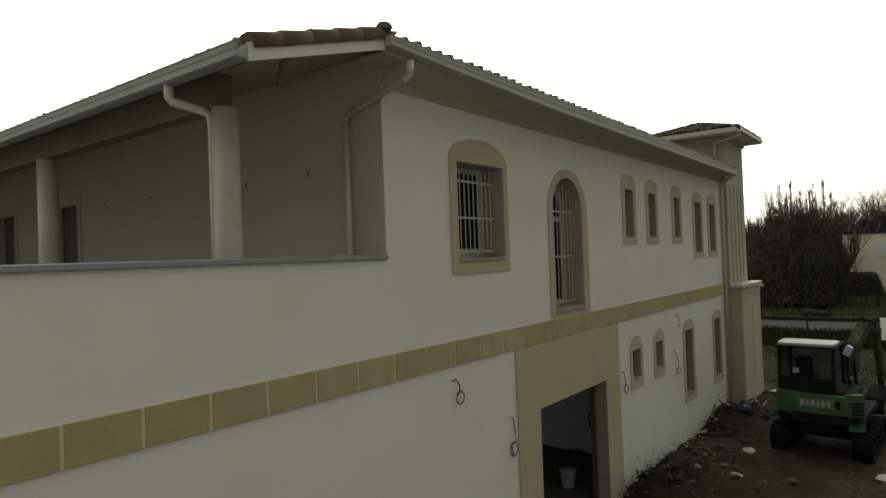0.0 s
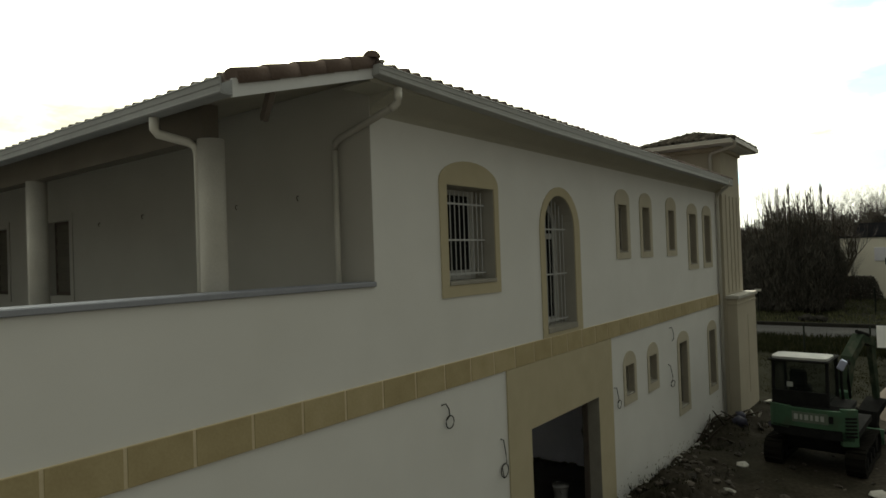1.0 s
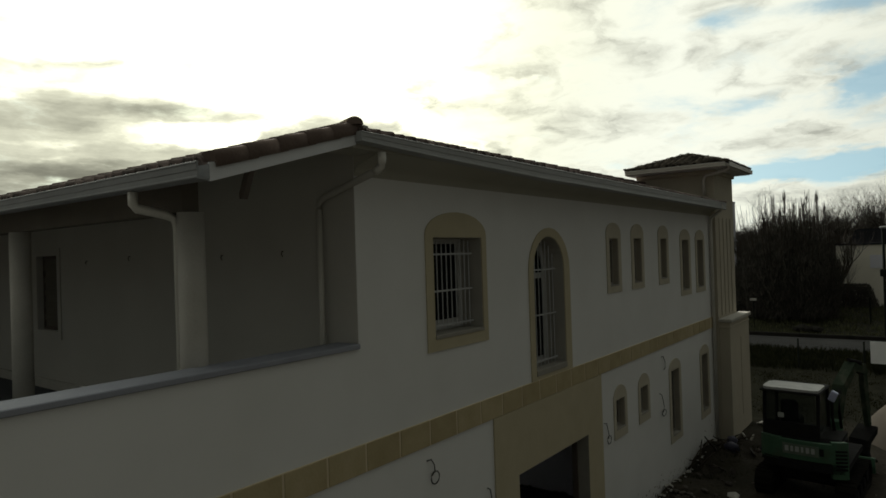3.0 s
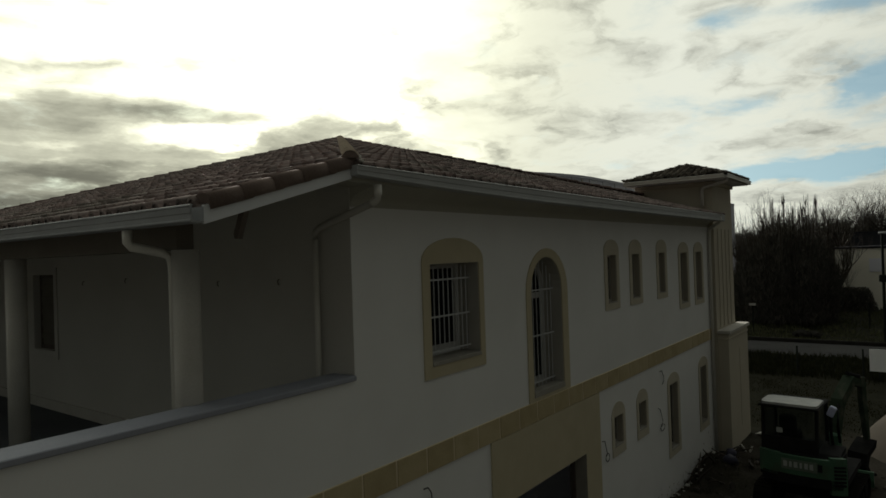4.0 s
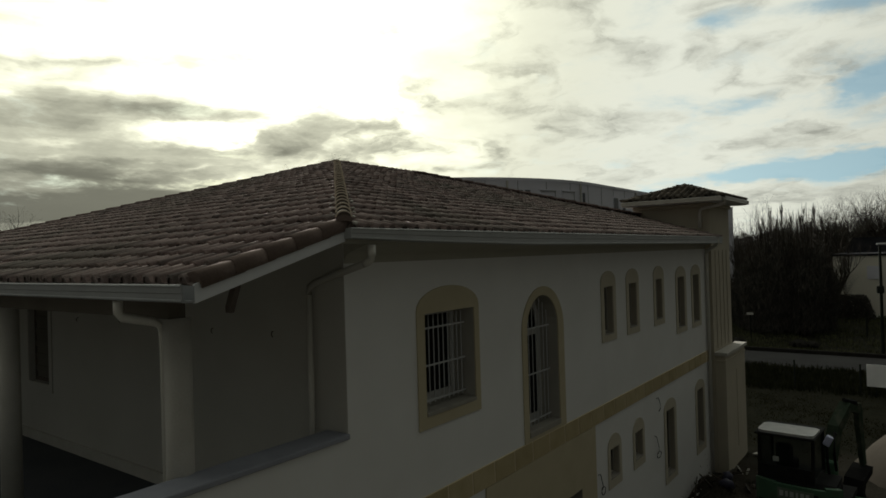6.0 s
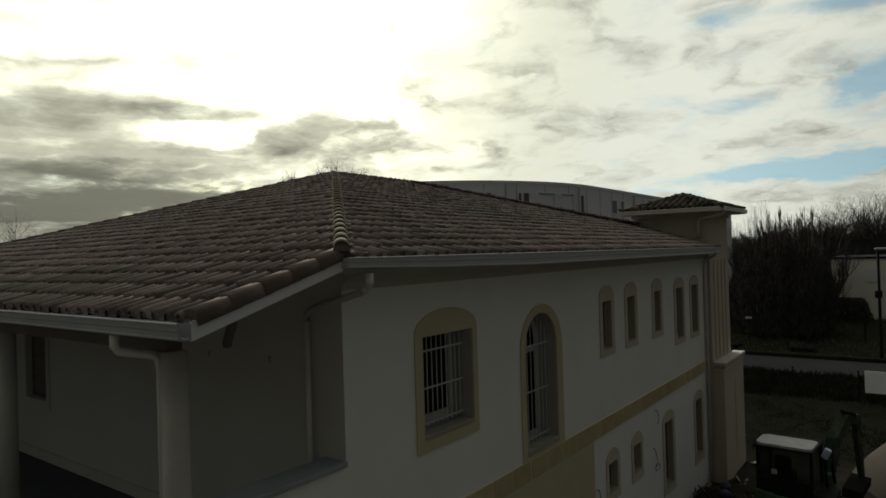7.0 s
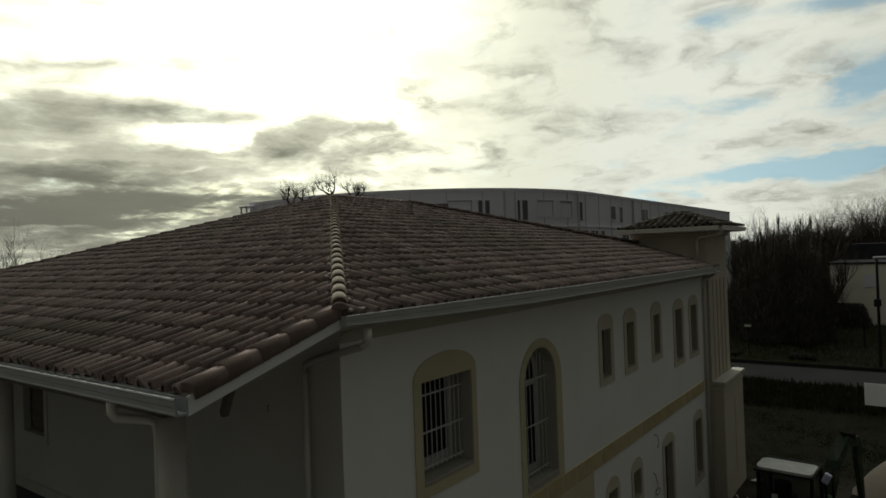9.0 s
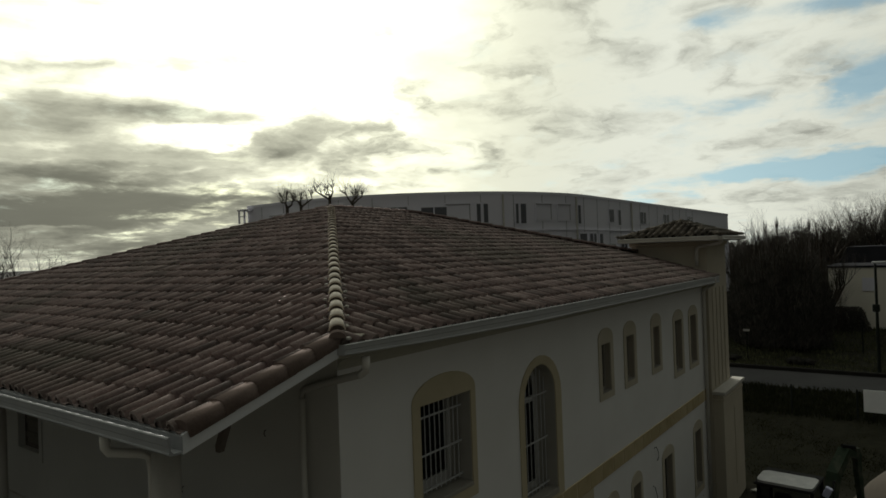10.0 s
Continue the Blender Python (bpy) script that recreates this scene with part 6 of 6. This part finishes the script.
def twig_cloud(r, count, spot, width, long):
    """Many short upright slivers of twig; spot() gives each one's foot."""
    verts, faces = [], []
    for k in range(count):
        c = Vector(spot())
        t1 = Vector((r.gauss(0, 0.42), r.gauss(0, 0.42), 1.0)).normalized() * r.uniform(0.5, 1.2) * long
        t2 = t1.cross(Vector((r.gauss(0, 1), r.gauss(0, 1), r.gauss(0, 0.3)))).normalized() * width * r.uniform(0.6, 1.4)
        b = len(verts)
        verts += [tuple(c), tuple(c + t1 * 0.45 + t2), tuple(c + t1), tuple(c + t1 * 0.45 - t2)]
        faces.append((b, b + 1, b + 2, b + 3))
    data = bpy.data.meshes.new("crown")
    data.from_pydata(verts, [], faces)
    return data


def shrub(seed, w, h, count=10500, stems=26):
    r = random.Random(seed)
    root = thing("shrub", (0, 0, 0), "dense dark thicket shrub with bare upright shoots", "shrub")
    bm = bmesh.new()
    for k in range(stems):
        a, d = r.uniform(0, 6.283), w * 0.48 * math.sqrt(r.random())
        x, y, top = d * math.cos(a), d * math.sin(a), h * r.uniform(0.75, 1.22)
        tube(bm, [(x * 0.4, y * 0.4, 0), (x * 0.8, y * 0.8, top * 0.5), (x * 1.1 + r.gauss(0, 0.1), y * 1.1 + r.gauss(0, 0.1), top)], [0.05, 0.03, 0.008], 4)
    part("trunk", bm, TWIG, root)

    def spot():
        a, d = r.uniform(0, 6.283), math.sqrt(r.random())
        x, y = d * math.cos(a), d * math.sin(a)
        top = h * (0.90 - 0.42 * d * d) * (1.0 + 0.30 * noise.noise((x * 3.1 + seed, y * 3.1, 0.5)))
        z = h * 0.03 + (top - h * 0.03) * r.random() ** 0.9
        belly = 0.72 + 0.28 * min(1.0, z / (0.45 * h))
        return x * w * 0.5 * belly, y * w * 0.5 * belly, z

    linked("crown", twig_cloud(r, count, spot, 0.02, 0.42), LEAFDARK, root)
    return root


bush = shrub(3, 2.9, 6.3)
put(bush, [(*bearing(az, d * 1.11), sc * 1.08, az * 5) for az, d, sc in ((11.1, 46.5, 0.90), (10.3, 45, 1.0), (9.3, 44.5, 1.06), (8.3, 45, 1.05), (7.4, 44.5, 1.06), (6.6, 45.2, 0.98), (9.8, 47.5, 1.03), (7.9, 47.5, 1.08), (6.9, 48, 1.0), (11.9, 49, 0.72), (10.8, 49, 0.85))], "thicket beyond the road")

def clipped_hedge(seed, x0, x1, y0, y1, top):
    """A hedge cut flat on top, its south end leaning back."""
    r = random.Random(seed)
    root = thing("hedge", ((x0 + x1) / 2, (y0 + y1) / 2, GROUND), "dark clipped hedge with a flat top before the beige building", "hedge")
    bm = bmesh.new()
    for k in range(9):
        y = y0 + (y1 - y0) * (k + 0.5) / 9
        tube(bm, [((x0 + x1) / 2, y, GROUND - 0.1), ((x0 + x1) / 2 + r.gauss(0, 0.1), y + r.gauss(0, 0.1), top - 0.4)], [0.05, 0.02], 5)
    part("trunk", bm, TWIG, root)

    def spot():
        z = GROUND + (top - GROUND - 0.12) * r.random()
        lean = 0.75 * (top - z) / (top - GROUND)
        return r.uniform(x0, x1), y0 - lean + r.random() * (y1 - y0 + lean), z - 0.05 + 0.05 * noise.noise((0.0, z, 2.0))

    linked("crown", twig_cloud(r, 11000, spot, 0.035, 0.17), LEAFDARK, root)


clipped_hedge(9, 55.4, 56.8, -1.15, 2.6, 2.30)


def spire(seed, h):
    """A slim upright tree: a straight stem with short steep branches."""
    r = random.Random(seed)
    root = thing("bare_tree", (0, 0, 0), "slim leafless tree rising out of the thicket", "tree")
    bm = bmesh.new()
    tube(bm, [(0, 0, 0), (r.gauss(0, 0.05), r.gauss(0, 0.05), h * 0.5), (r.gauss(0, 0.08), r.gauss(0, 0.08), h)], [0.10, 0.07, 0.012], 6)
    part("trunk", bm, BARK, root)
    bm = bmesh.new()
    for k in range(90):
        z = h * r.uniform(0.25, 0.93)
        a, reach = r.uniform(0, 6.283), r.uniform(0.10, 0.30) * (1.15 - 0.8 * z / h)
        x, y, rise = reach * math.cos(a), reach * math.sin(a), r.uniform(0.4, 0.9)
        tube(bm, [(0, 0, z), (x, y, z + rise * 0.45), (x * 1.3, y * 1.3, z + rise)], [0.028, 0.02, 0.006], 3)
    part("crown", bm, TWIG, root)
    return root


slim = spire(5, 10.0)
put(slim, [(*bearing(az, d * 1.11), z / 9.7, az * 7) for az, d, z in ((9.52, 45, 8.75), (8.75, 45.5, 8.95), (8.1, 44.8, 8.3), (7.45, 45.2, 8.3), (7.2, 45, 8.8), (6.5, 45.4, 8.8), (6.05, 46, 8.0), (9.1, 46, 7.9), (10.3, 46, 7.7), (5.75, 47, 7.4))], "slim trees in the thicket")

# woods far off, behind the buildings
far = random.Random(77)


def wood_spot():
    az = far.uniform(-6.0, 12.5)
    d = far.uniform(116, 128)
    x, y = bearing(az, d)
    top = (9.6 + 0.26 * (8.0 - az)) * (0.80 + 0.35 * noise.noise((az * 1.1, 0.0, 9.0)) + 0.18 * noise.noise((az * 4.3, 3.0, 9.0)))
    return x, y, GROUND + top * far.random() ** 0.7 - 0.4


ob = linked("far_woods", twig_cloud(far, 52000, wood_spot, 0.036, 1.3), LEAFDARK)
tagged(ob, "dark leafless woods along the horizon", "woods", kind="stuff")

# unseen tree line added round the site, raised westward to shade the terrace
bm = bmesh.new()
ringv = []
for k in range(97):
    az = radians(76 + k * (360 - 76 - 5) / 96)
    west = max(0.0, 1 - abs(math.degrees(az) - 150) / 55) ** 0.5
    near = 1 - 0.58 * west
    h = 6.5 + 7.5 * west + 2.5 * noise.noise((k * 0.45, 0.0, 4.0)) + 1.2 * noise.noise((k * 1.7, 2.0, 4.0))
    ringv.append([bm.verts.new((-4.5 + d * math.cos(az), -4.7 + d * math.sin(az), z)) for d, z in ((66 * near, GROUND - 0.2), (66 * near, GROUND + h * 0.7), (69 * near, GROUND + h), (72 * near, GROUND - 0.2))])
for a, b in zip(ringv, ringv[1:]):
    for k in range(3):
        bm.faces.new((a[k], a[k + 1], b[k + 1], b[k]))
tagged(part("backdrop", bm, LEAFDARK), "unseen dark tree line added round the site, shading it from the west", "trees", kind="structure")


# single tiles of the near corner, last
for m in west_single[:300]:
    ob = linked("tile", tile_mesh, None, roof)
    ob.matrix_basis = m
# slabs of the stone band
slab = boxed(-0.2535, 0.2535, -0.024, -0.004, BAND0 + 0.004, BAND1 - 0.004, bevel=0.004)
slab_data = bpy.data.meshes.new("stone")
slab.to_mesh(slab_data)
slab.free()
for k in range(-9, 26):
    x = 0.043 + 0.535 * (k + 0.5)
    if x - 0.27 > WEST_X and x + 0.25 < 13.70:
        ob = linked("stone", slab_data, BANDSTONE, band)
        ob.matrix_basis = Matrix.Translation((x, random.uniform(-0.002, 0.002), 0))
